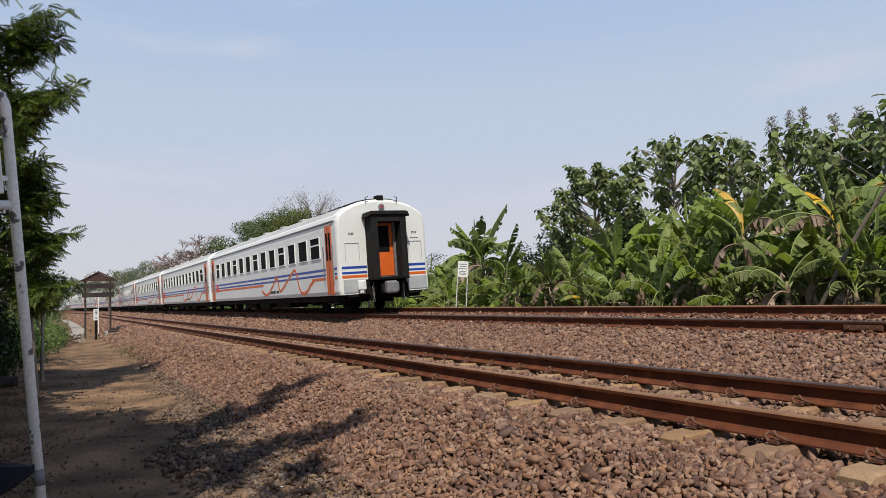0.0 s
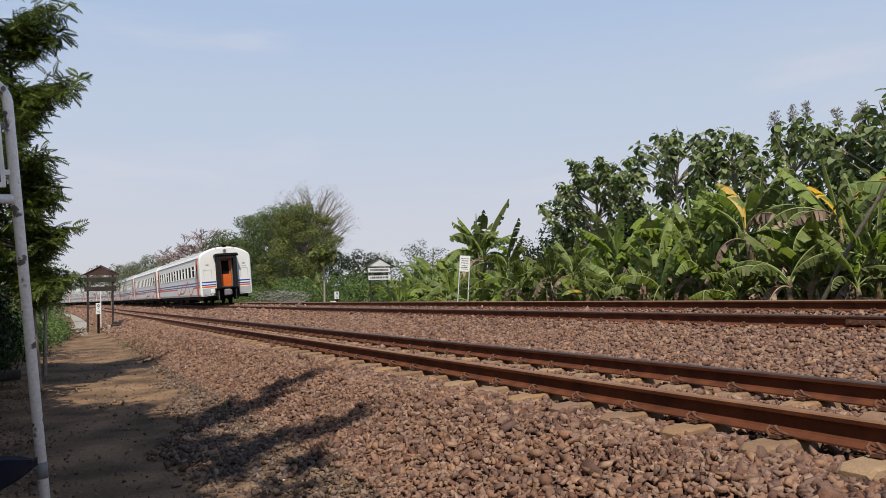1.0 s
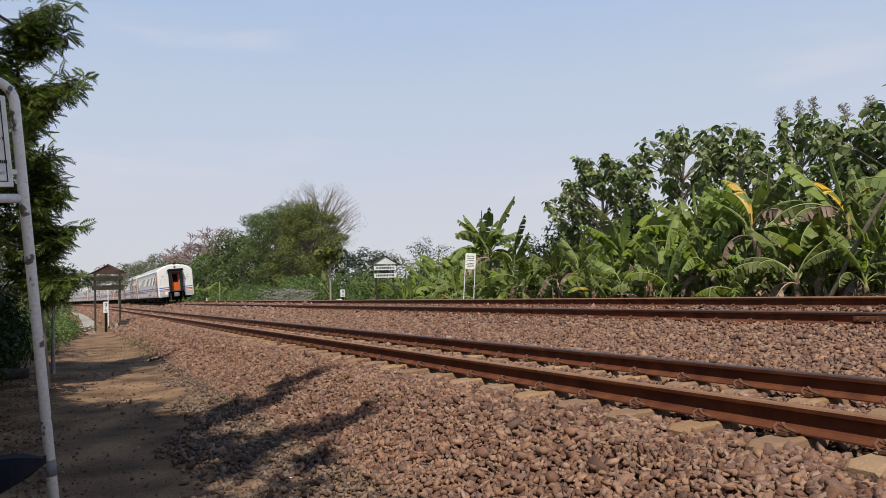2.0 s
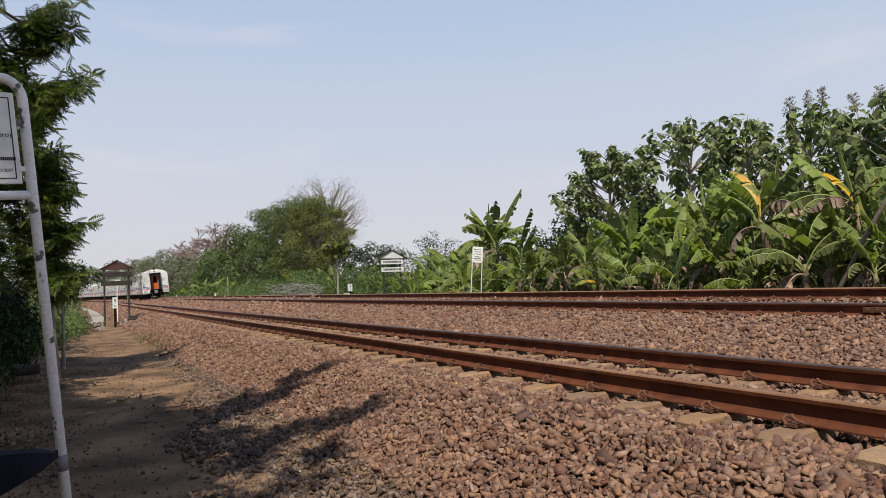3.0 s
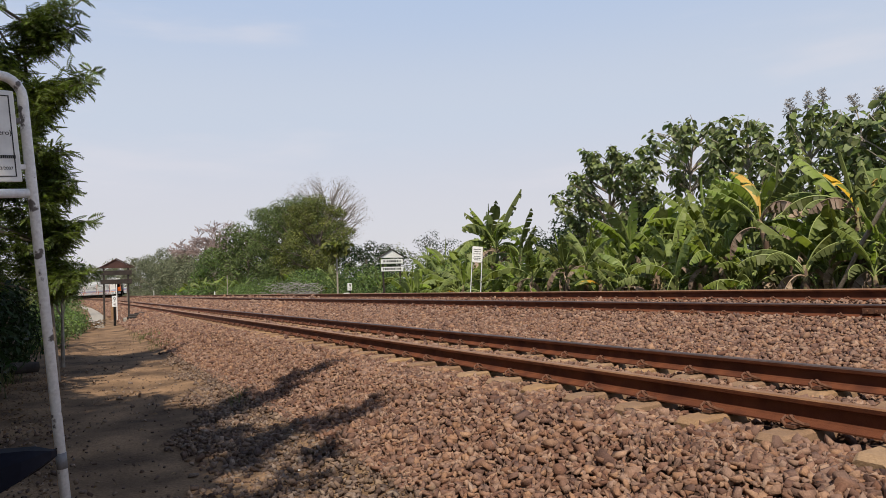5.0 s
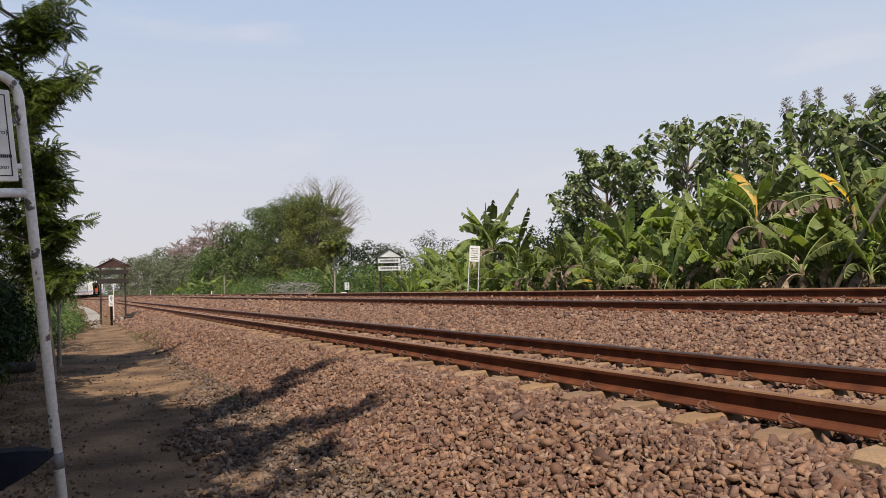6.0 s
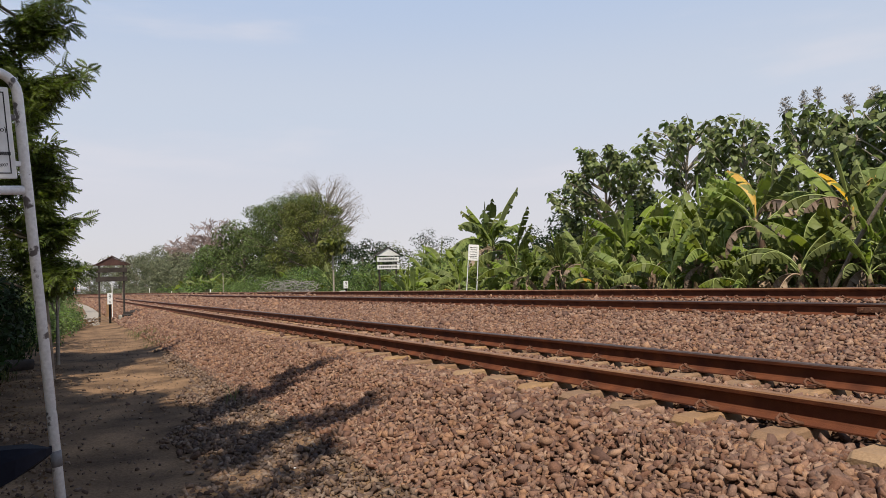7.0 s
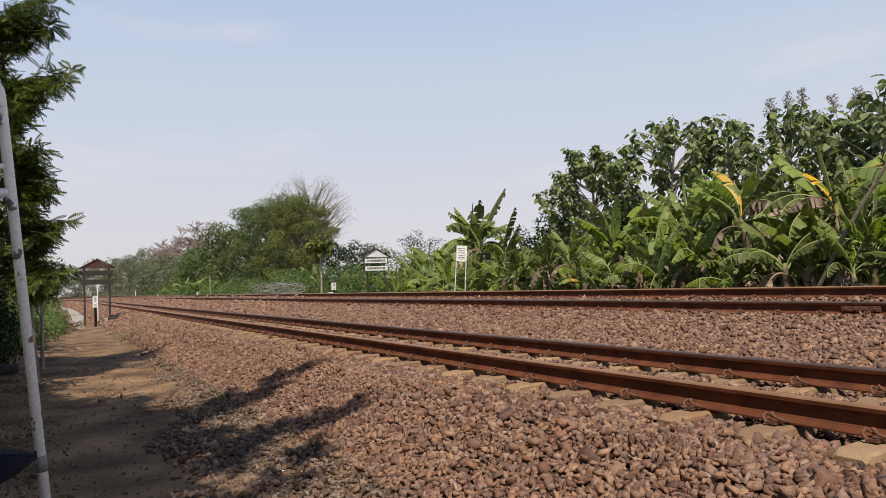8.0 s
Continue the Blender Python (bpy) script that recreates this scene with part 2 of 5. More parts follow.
def box(bm, x0, x1, y0, y1, z0, z1, bevel=0.0, m=None):
    vs = [bm.verts.new((x, y, z)) for x in (x0, x1) for y in (y0, y1) for z in (z0, z1)]
    fs = [bm.faces.new([vs[i] for i in q]) for q in ((0, 1, 3, 2), (4, 6, 7, 5), (0, 4, 5, 1), (2, 3, 7, 6), (0, 2, 6, 4), (1, 5, 7, 3))]
    if m is not None:
        bmesh.ops.transform(bm, matrix=m, verts=vs)
    if bevel:
        es = list({e for f in fs for e in f.edges})
        bmesh.ops.bevel(bm, geom=es, offset=bevel, segments=2, affect="EDGES", profile=0.5)
    return bm


def boxed(*a, **k):
    return box(bmesh.new(), *a, **k)


def tube(bm, pts, radii, sides=8, cap=True):
    """A tapered tube along points."""
    rings = []
    for i, c in enumerate(pts):
        c = Vector(c)
        a, b = Vector(pts[max(i - 1, 0)]), Vector(pts[min(i + 1, len(pts) - 1)])
        d = (b - a).normalized()
        u = d.cross(Vector((0.31, 0.17, 0.93)) if abs(d.z) < 0.9 else Vector((1, 0, 0))).normalized()
        v = d.cross(u)
        r = radii[i] if isinstance(radii, (list, tuple)) else radii
        rings.append([bm.verts.new(c + (u * math.cos(k * 2 * math.pi / sides) + v * math.sin(k * 2 * math.pi / sides)) * r) for k in range(sides)])
    for p, q in zip(rings, rings[1:]):
        for k in range(sides):
            bm.faces.new((p[k], p[(k + 1) % sides], q[(k + 1) % sides], q[k]))
    if cap:
        bm.faces.new(rings[0][::-1])
        bm.faces.new(rings[-1])
    return bm


def mesh_of(name, verts, faces, material, smooth=False):
    """A mesh from whole arrays: verts (n, 3), faces (m, k), all of one k."""
    verts, faces = np.asarray(verts, dtype=np.float32), np.asarray(faces, dtype=np.int32)
    me = bpy.data.meshes.new(name)
    k = faces.shape[1]
    me.vertices.add(len(verts))
    me.vertices.foreach_set("co", verts.ravel())
    me.loops.add(faces.size)
    me.loops.foreach_set("vertex_index", faces.ravel())
    me.polygons.add(len(faces))
    me.polygons.foreach_set("loop_start", np.arange(0, faces.size, k, dtype=np.int32))
    me.polygons.foreach_set("loop_total", np.full(len(faces), k, dtype=np.int32))
    me.update(calc_edges=True)
    me.materials.append(material)
    if smooth:
        me.polygons.foreach_set("use_smooth", np.ones(len(faces), dtype=bool))
    return me


def many(base_v, base_f, places, turns, scales):
    """Copies of one small shape joined: places (n,3), turns (n,3,3), scales (n,3) or (n,1)."""
    n, k = len(places), len(base_v)
    v = np.einsum("nij,nkj->nki", turns, base_v[None, :, :] * scales[:, None, :]) + places[:, None, :]
    f = (base_f[None, :, :] + (np.arange(n) * k)[:, None, None]).reshape(-1, base_f.shape[1])
    return v.reshape(-1, 3), f


def random_turns(rng, n):
    q = rng.normal(size=(n, 4))
    q /= np.linalg.norm(q, axis=1)[:, None]
    w, x, y, z = q.T
    return np.stack([np.stack([1 - 2 * (y * y + z * z), 2 * (x * y - z * w), 2 * (x * z + y * w)], -1),
                     np.stack([2 * (x * y + z * w), 1 - 2 * (x * x + z * z), 2 * (y * z - x * w)], -1),
                     np.stack([2 * (x * z - y * w), 2 * (y * z + x * w), 1 - 2 * (x * x + y * y)], -1)], 1)


def leaf_turns(rng, n, droop=0.5, flat=0.5):
    """Leaf frames: x along the leaf, z its face; mostly facing up, tips drooping."""
    az = rng.uniform(0, 2 * np.pi, n)
    el = rng.normal(-droop * 0.6, 0.45, n)
    x = np.stack([np.cos(az) * np.cos(el), np.sin(az) * np.cos(el), np.sin(el)], -1)
    up = np.array([0, 0, 1.0]) + rng.normal(size=(n, 3)) * flat
    y = np.cross(up, x)
    y /= np.linalg.norm(y, axis=1)[:, None]
    z = np.cross(x, y)
    return np.stack([x, y, z], -1)


def skin_turns(rng, d, loose):
    """Leaf frames that face outward from the clump, as leaves turn to the light; d (n,3) points out of the clump."""
    z = d + np.array([0, 0, 0.45]) + rng.normal(size=d.shape) * loose
    z /= np.linalg.norm(z, axis=1)[:, None]
    x = np.cross(rng.normal(size=d.shape), z) + np.array([0, 0, -0.25])
    x -= z * (x * z).sum(axis=1)[:, None]
    x /= np.linalg.norm(x, axis=1)[:, None]
    return np.stack([x, np.cross(z, x), z], -1)


# ---------------------------------------------------------------- ground
PROFILE = [(-900, 0.2), (-60, 0.2), (-8, 0.25), (-3.2, 0.16), (-1.5, 0.04), (-0.4, 0.0), (0.8, 0.0), (1.75, 0.03), (2.1, 0.12), (2.6, 0.31), (3.0, 0.478),
           (3.25, 0.490), (3.95, 0.495), (4.15, 0.54), (4.3, 0.556), (4.6, 0.562), (4.72, 0.545), (4.9, 0.52), (5.7, 0.525), (6.1, 0.53), (7.2, 0.62), (8.0, 0.71), (8.45, 0.775), (8.95, 0.875), (9.3, 0.935), (9.65, 0.98), (9.95, 0.975), (10.2, 0.995), (10.7, 1.0), (11.6, 0.55), (12.6, 0.42), (16, 0.35), (60, 0.3), (900, 0.3)]


def ground_z(p):
    return float(np.interp(p, [a for a, b in PROFILE], [b for a, b in PROFILE]))


def strip(name, p0, p1, s0, s1, ds, material, label, rough_z=0.0, lift=0.0, dp=0.25):
    """A stretch of the one ground profile, with uneven relief."""
    bm = bmesh.new()
    ps = sorted({p0, p1, *[a for a, b in PROFILE if p0 < a < p1], *list(np.arange(p0, p1, dp) if p1 - p0 < 30 else [])})
    ss = list(np.arange(s0, s1, ds)) + [s1]
    grid = []
    for s in ss:
        row = []
        for p in ps:
            v = P(s, p, ground_z(p) + lift)
            if rough_z:
                v.z += rough_z * (noise.noise(v * 0.9) + 0.5 * noise.noise(v * 3.1))
            row.append(bm.verts.new(v))
        grid.append(row)
    for a, b in zip(grid, grid[1:]):
        for i in range(len(ps) - 1):
            bm.faces.new((a[i], a[i + 1], b[i + 1], b[i]))
    return tagged(part(name, bm, material, smooth=True), label, "ground", kind="structure")


strip("ground", -900, 900, -300, 900, 60, M_SOIL, "dark field soil under grass and bushes beside the line", lift=-0.16)
strip("pavement", -3.4, 2.1, -12, 120, 0.4, M_DIRT, "brown dirt footpath with dry leaves beside the ballast", 0.03, 0.0)
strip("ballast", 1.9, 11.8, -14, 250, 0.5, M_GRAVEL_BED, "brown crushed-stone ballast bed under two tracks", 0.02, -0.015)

# ---------------------------------------------------------------- rails
RAIL_PROFILE = [(-0.07, 0), (0.07, 0), (0.07, 0.010), (0.022, 0.030), (0.009, 0.045), (0.009, 0.115), (0.034, 0.126), (0.036, 0.150), (0.026, 0.159),
                (-0.026, 0.159), (-0.036, 0.150), (-0.034, 0.126), (-0.009, 0.115), (-0.009, 0.045), (-0.022, 0.030), (-0.07, 0.010)]


def rail(parent, p, top, s0, s1, tilt, head, label):
    bm = bmesh.new()
    rings = []
    ca, sa = math.cos(tilt), math.sin(tilt)
    for s in list(np.arange(s0, s1, 4.0)) + [s1]:
        rings.append([bm.verts.new(P(s, p + x * ca - (z - 0.159) * sa, top + (z - 0.159) * ca + x * sa)) for x, z in RAIL_PROFILE])
    k = len(RAIL_PROFILE)
    for a, b in zip(rings, rings[1:]):
        for i in range(k):
            f = bm.faces.new((a[i], a[(i + 1) % k], b[(i + 1) % k], b[i]))
            f.material_index = 1 if 7 <= i <= 9 else 0
    bm.faces.new(rings[0])
    bm.faces.new(rings[-1][::-1])
    me = solid(bm, "rail")
    me.materials.append(M_RUST)
    me.materials.append(head)
    return part("rail", me, None, parent, label)


def sleeper_mesh():
    """A concrete sleeper: trapezoid section, lower in the middle; local x across the line."""
    bm = bmesh.new()
    rings = []
    for x, top, w in ((-0.94, -0.03, 0.088), (-0.89, 0.0, 0.098), (-0.35, 0.0, 0.098), (-0.2, -0.03, 0.088), (0.2, -0.03, 0.088), (0.35, 0.0, 0.098), (0.89, 0.0, 0.098), (0.94, -0.03, 0.088)):
        rings.append([bm.verts.new((x, -w - 0.035, -0.2)), bm.verts.new((x, -w, top - 0.015)), bm.verts.new((x, -w + 0.02, top)),
                      bm.verts.new((x, w - 0.02, top)), bm.verts.new((x, w, top - 0.015)), bm.verts.new((x, w + 0.035, -0.2))])
    for a, b in zip(rings, rings[1:]):
        for i in range(6):
            bm.faces.new((a[i], b[i], b[(i + 1) % 6], a[(i + 1) % 6]))
    bm.faces.new(rings[0])
    bm.faces.new(rings[-1][::-1])
    bmesh.ops.recalc_face_normals(bm, faces=bm.faces)
    me = solid(bm, "sleeper")
    me.materials.append(M_SLEEPER)
    return me


def clip_mesh():
    """An elastic rail clip: a bent rod looped over the rail foot."""
    bm = bmesh.new()
    pts = [(0.00, -0.055, 0.010), (-0.045, -0.055, 0.022), (-0.075, -0.03, 0.040), (-0.07, 0.0, 0.058), (-0.035, 0.015, 0.050), (0.0, 0.03, 0.022), (-0.03, 0.06, 0.045), (-0.07, 0.055, 0.03), (-0.085, 0.02, 0.008)]
    tube(bm, pts, 0.010, 5)
    box(bm, -0.085, 0.0, -0.03, 0.03, 0.0, 0.016)
    me = solid(bm, "clip")
    me.materials.append(M_RUST_CLIP)
    return me


SLEEPER, CLIP = sleeper_mesh(), clip_mesh()


def track(a, b, s0, s1, first, last, heads, label, phase):
    tilt = math.atan2(b[1] - a[1], b[0] - a[0])
    root = thing("railway_track", pose(0, 0, 0), label, "railway track", "tracks of the double line", "structure")
    rail(root, a[0], a[1], s0, s1, tilt, heads[0], "rusty brown steel rail")
    rail(root, b[0], b[1], s0, s1, tilt, heads[1], "rusty steel rail with a worn head")
    pc, zc = (a[0] + b[0]) / 2, (a[1] + b[1]) / 2 - 0.159 - 0.006
    s, rest = s0 + phase, []
    rng = random.Random(5)
    while s < s1:
        m = at(s, pc, zc, rng.uniform(-0.5, 0.5), 0, -math.degrees(tilt))
        if first <= s <= last:
            sl = part("sleeper", SLEEPER, None, root, "", m)
            for side, x in ((1, -0.57 - 0.066), (-1, -0.57 + 0.066), (1, 0.57 - 0.066), (-1, 0.57 + 0.066)):
                part("clip", CLIP, None, sl, "", pose(x, 0, 0.010, 0, 0, 0 if side > 0 else 180) @ Matrix.Diagonal((1.1, 1.05, 1.15, 1)))
        else:
            rest.append(m)
        s += 0.6
    base = np.array([v.co[:] for v in SLEEPER.vertices])
    quads = np.array([f.vertices[:] for f in SLEEPER.polygons if len(f.vertices) == 4])
    v, f = many(base, quads, np.array([m.translation[:] for m in rest]), np.array([[r[:] for r in m.to_3x3()] for m in rest]), np.ones((len(rest), 1)))
    far = part("sleeper_row", mesh_of("sleeper_row", v, f, M_SLEEPER), None, root)
    tagged(far, kind="stuff")
    return root


track(RAIL_A, RAIL_B, -13.8, 245, -0.5, 30, (M_RAILTOP_RUST, M_RAILTOP), "rusty railway track on dusty concrete sleepers in ballast", 0.325)
far_track = track(RAIL_C, RAIL_D, -13.8, 245, 0.0, 26, (M_RAILTOP, M_RAILTOP_RUST), "canted rusty railway track carrying the passenger train", 0.1)
bm = boxed(-0.035, -0.012, -0.24, 0.24, 0.04, 0.11, 0.004)
for y in (-0.18, -0.06, 0.06, 0.18):
    tube(bm, [(-0.055, y, 0.075), (-0.03, y, 0.075)], 0.018, 6)
part("fishplate", bm, M_RUST_CLIP, far_track, "dark bolted joint plate", at(5.05, RAIL_C[0], RAIL_C[1] - 0.159))


# ---------------------------------------------------------------- the train
SIDE = 1.57
HALF = 10.0
SILL, GUTTER, CROWN = 0.60, 2.94, 3.60


def coach_outline(inset=0.0):
    """Half-turned body section, from the left sill over the roof to the right sill."""
    w = SIDE - inset
    pts = [(-w + 0.03, SILL), (-w, SILL + 0.12), (-w, 2.75), (-w + 0.02, GUTTER)]
    for i in range(1, 12):
        a = math.pi * i / 12
        pts.append((-(w - 0.02) * math.cos(a) * (1.0 if abs(math.cos(a)) > 0.95 else 0.985), GUTTER + (CROWN - GUTTER - inset) * math.sin(a) ** 1.08))
    pts += [(w - 0.02, GUTTER), (w, 2.75), (w, SILL + 0.12), (w - 0.03, SILL)]
    return pts


def loft(bm, sections):
    rings = [[bm.verts.new((x, y, z)) for x, z in pts] for y, pts in sections]
    k = len(rings[0])
    for a, b in zip(rings, rings[1:]):
        for i in range(k):
            bm.faces.new((a[i], a[(i + 1) % k], b[(i + 1) % k], b[i]))
    bm.faces.new(rings[0])
    bm.faces.new(rings[-1][::-1])
    bmesh.ops.recalc_face_normals(bm, faces=bm.faces)
    return bm


def ribbon(bm, line, width, depth, side):
    """A raised painted band along (y, z) points on a coach side at x = side."""
    pts = [Vector((0, y, z)) for y, z in line]
    rings = []
    for i, c in enumerate(pts):
        d = (pts[min(i + 1, len(pts) - 1)] - pts[max(i - 1, 0)]).normalized()
        nrm = Vector((0, -d.z, d.y)) * width / 2
        rings.append([bm.verts.new((side, *(c + nrm)[1:])), bm.verts.new((side + depth, *(c + nrm)[1:])), bm.verts.new((side + depth, *(c - nrm)[1:])), bm.verts.new((side, *(c - nrm)[1:]))])
    for a, b in zip(rings, rings[1:]):
        for i in range(4):
            bm.faces.new((a[i], a[(i + 1) % 4], b[(i + 1) % 4], b[i]))
    bm.faces.new(rings[0])
    bm.faces.new(rings[-1][::-1])
    bmesh.ops.recalc_face_normals(bm, faces=bm.faces)
    return bm


def swoosh(y0):
    """The wave ornament of the side: a dip and two peaks joined by soft curves."""
    keys = [(0.0, 1.20), (0.35, 1.06), (0.7, 0.98), (1.15, 1.06), (1.7, 1.35), (2.2, 1.66), (2.42, 1.70), (2.52, 1.55), (2.62, 1.22), (2.80, 1.10), (3.1, 1.20), (3.8, 1.52), (4.55, 1.86), (4.78, 1.90), (4.95, 1.72), (5.15, 1.22), (5.4, 0.98), (5.75, 0.95), (6.1, 1.04), (6.5, 1.28), (6.9, 1.42)]
    out = []
    for (ya, za), (yb, zb) in zip(keys, keys[1:]):
        for i in range(3):
            f = i / 3
            g = f * f * (3 - 2 * f) * 0.4 + f * 0.6
            out.append((y0 - (ya + (yb - ya) * f), 0.72 + (za + (zb - za) * g - 0.95) * 0.92))
    return out + [(y0 - keys[-1][0], 0.72 + (keys[-1][1] - 0.95) * 0.92)]


def bars(bm, x0, x1, z0, z1, y, rows, cols, rng, out=-1):
    """Unreadable writing: short bars in rows on an end wall."""
    h = (z1 - z0) / rows
    for r in range(rows):
        w = (x1 - x0) / cols
        for c in range(cols):
            if rng.random() < 0.85:
                box(bm, x0 + c * w, x0 + (c + 0.72) * w, min(y, y + out * 0.004), max(y, y + out * 0.004), z0 + r * h + h * 0.2, z0 + r * h + h * 0.8)
    return bm


def build_coach(m):
    root = thing("passenger_coach", m, "white passenger coach with blue and orange stripes and black gangway", "train coach", "coaches of the train")
    ends = [(-HALF, coach_outline(0.10)), (-HALF + 0.03, coach_outline(0.035)), (-HALF + 0.10, coach_outline()), (HALF - 0.10, coach_outline()), (HALF - 0.03, coach_outline(0.035)), (HALF, coach_outline(0.10))]
    part("body", loft(bmesh.new(), ends), M_WHITE_COACH, root, "white painted coach body with rounded corners")
    # roof skin, ribs and gutters
    arc = [p for p in coach_outline() if p[1] >= GUTTER]
    bm = bmesh.new()
    outer = [(x * 0.985, z + 0.02) for x, z in arc[1:-1]]
    inner = [(x * 0.985, z - 0.01) for x, z in arc[1:-1]]
    loft(bm, [(-HALF + 0.55, outer + inner[::-1]), (HALF - 0.55, outer + inner[::-1])])
    roof = part("roof", bm, M_ROOF_GREY, root, "dusty grey coach roof")
    for y in (-HALF + 0.12, HALF - 0.24):
        bm = bmesh.new()
        loft(bm, [(y, [(x * 0.9, z + 0.035) for x, z in arc[1:-1]] + [(x * 0.9, z + 0.0) for x, z in arc[1:-1]][::-1]), (y + 0.12, [(x * 0.9, z + 0.035) for x, z in arc[1:-1]] + [(x * 0.9, z) for x, z in arc[1:-1]][::-1])])
        part("roof_hoop", bm, M_BLACK, roof, "dark rubber seal over the roof end")
    for y0, y1 in ((-HALF + 0.26, -HALF + 3.4), (HALF - 3.4, HALF - 0.26)):
        sheet = [(x, z + 0.045) for x, z in arc[3:-3]]
        part("roof_mat", loft(bmesh.new(), [(y0, sheet + [(x, z - 0.02) for x, z in sheet][::-1]), (y1, sheet + [(x, z - 0.02) for x, z in sheet][::-1])]), M_RUBBER, roof, "black matting over the roof end")
    for i in range(7):
        y = -HALF + 2.2 + i * 2.6
        part("roof_vent", boxed(-0.30, 0.30, y - 0.3, y + 0.3, CROWN - 0.01, CROWN + 0.10, 0.03), M_ROOF_GREY, roof)
        part("roof_vent", boxed(-1.12, -0.82, y - 0.2, y + 0.2, CROWN - 0.30, CROWN - 0.12, 0.03), M_ROOF_GREY, roof)
    for x in (-SIDE + 0.005, SIDE - 0.005):
        part("gutter", boxed(x - 0.035, x + 0.035, -HALF + 0.2, HALF - 0.2, GUTTER - 0.02, GUTTER + 0.02, 0.008), M_STEEL, root)
    # stripes down both sides and round the ends
    bands = ((1.40, 1.48, M_BLUE), (1.24, 1.31, M_BLUE), (1.11, 1.20, M_ORANGE))
    for z0, z1, mat in bands:
        for x in (-SIDE, SIDE):
            d = -0.004 if x < 0 else 0.004
            spans = [(-HALF + 0.12, -HALF + 0.35), (-HALF + 1.15, HALF - 1.15), (HALF - 0.35, HALF - 0.12)]
            if mat is M_ORANGE:
                spans = [spans[0], (-HALF + 1.15, -HALF + 2.55), (-HALF + 8.9, HALF - 1.15), spans[2]]
            for y0, y1 in spans:
                part("stripe", boxed(min(x, x + d), max(x, x + d), y0, y1, z0, z1), mat, root)
        for y, d in ((-HALF, -0.004), (HALF, 0.004)):
            for x0, x1 in ((-SIDE + 0.11, -0.62), (0.62, SIDE - 0.11)):
                part("stripe", boxed(x0, x1, min(y, y + d), max(y, y + d), z0, z1), mat, root)
    for x, d in ((-SIDE, -0.005), (SIDE, 0.005)):
        part("wave_band", ribbon(bmesh.new(), swoosh(-HALF + 9.2), 0.11, d, x), M_ORANGE, root, "orange wave ornament")
        white = [(y - 0.12, z - 0.06) for y, z in swoosh(-HALF + 9.2)][24:38]
        part("wave_shade", ribbon(bmesh.new(), white, 0.06, d * 0.7, x), M_SIGN, root)
    # side windows
    ys = [-HALF + 2.05 + i * 1.32 for i in range(13)]
    for sx in (-1, 1):
        for i, y in enumerate(ys):
            w = 0.46 if i in (0, 1) else 0.40
            bm = bmesh.new()
            x = sx * SIDE
            for a, b, c, e in ((y - w - 0.028, y - w, 1.822, 2.558), (y + w, y + w + 0.028, 1.822, 2.558), (y - w, y + w, 1.822, 1.85), (y - w, y + w, 2.53, 2.558)):
                box(bm, min(x, x + sx * 0.03), max(x, x + sx * 0.03), a, b, c, e)
            if i % 3 == 0:
                box(bm, min(x, x + sx * 0.02), max(x, x + sx * 0.02), y - w, y + w, 2.27, 2.32)
            win = part("window", bm, M_SIGN, root, "aluminium window frame")
            part("pane", boxed(min(x, x + sx * 0.008), max(x, x + sx * 0.008), y - w, y + w, 1.85, 2.53), M_GLASS, win)
        # side doors, orange
        for y in (-HALF + 0.75, HALF - 0.75):
            x = sx * SIDE
            door = part("door", boxed(min(x, x + sx * 0.02), max(x, x + sx * 0.02), y - 0.29, y + 0.29, SILL + 0.04, 2.84, 0.006), M_ORANGE, root, "orange side door")
            for dy in (-0.13, 0.13):
                part("pane", boxed(min(x, x + sx * 0.026), max(x, x + sx * 0.026), y + dy - 0.075, y + dy + 0.075, 1.72, 2.60, 0.003), M_GLASS, door)
            part("leaf_joint", boxed(min(x, x + sx * 0.024), max(x, x + sx * 0.024), y - 0.008, y + 0.008, SILL + 0.06, 2.80), M_BLACK, door)
            for dy in (-0.42, 0.42):
                part("grab_rail", tube(bmesh.new(), [(x + sx * 0.05, y + dy, 1.1), (x + sx * 0.05, y + dy, 2.2)], 0.018, 6), M_STEEL, door)
            part("step", boxed(min(x - sx * 0.25, x), max(x - sx * 0.25, x), y - 0.35, y + 0.35, 0.33, 0.37), M_BLACK, root)
        part("name_plate", boxed(min(sx * SIDE, sx * (SIDE + 0.012)), max(sx * SIDE, sx * (SIDE + 0.012)), HALF - 1.95, HALF - 1.55, 1.10, 1.50, 0.02), M_RED, root, "red plate on the side")
        for y in (-3.2, -2.7, -2.3):
            part("lettering", boxed(min(sx * SIDE, sx * (SIDE + 0.004)), max(sx * SIDE, sx * (SIDE + 0.004)), y - 0.18, y + 0.18, 0.80, 0.90), M_INK, root)
    # ends: door, gangway, lamp, panels, coupler
    for e in (-1, 1):
        y = e * HALF
        part("end_door", boxed(-0.43, 0.43, min(y, y + e * 0.03), max(y, y + e * 0.03), 1.12, 2.84, 0.008), M_ORANGE, root, "orange end door")
        part("door_pane", boxed(-0.26, 0.20, min(y, y + e * 0.04), max(y, y + e * 0.04), 1.88, 2.72, 0.02), M_GLASS, root)
        part("post_strip", boxed(0.31, 0.38, min(y, y + e * 0.12), max(y, y + e * 0.12), 1.1, 2.84), M_STEEL, root)
        folds = [(y + e * 0.065 * j, 0.018 * (j % 2)) for j in range(9)]
        gang = part("gangway", loft(bmesh.new(), [(q, [(-0.60 + d, 2.82), (-0.60 + d, 3.06 - d), (0.60 - d, 3.06 - d), (0.60 - d, 2.82)]) for q, d in folds]), M_RUBBER, root, "black rubber gangway frame")
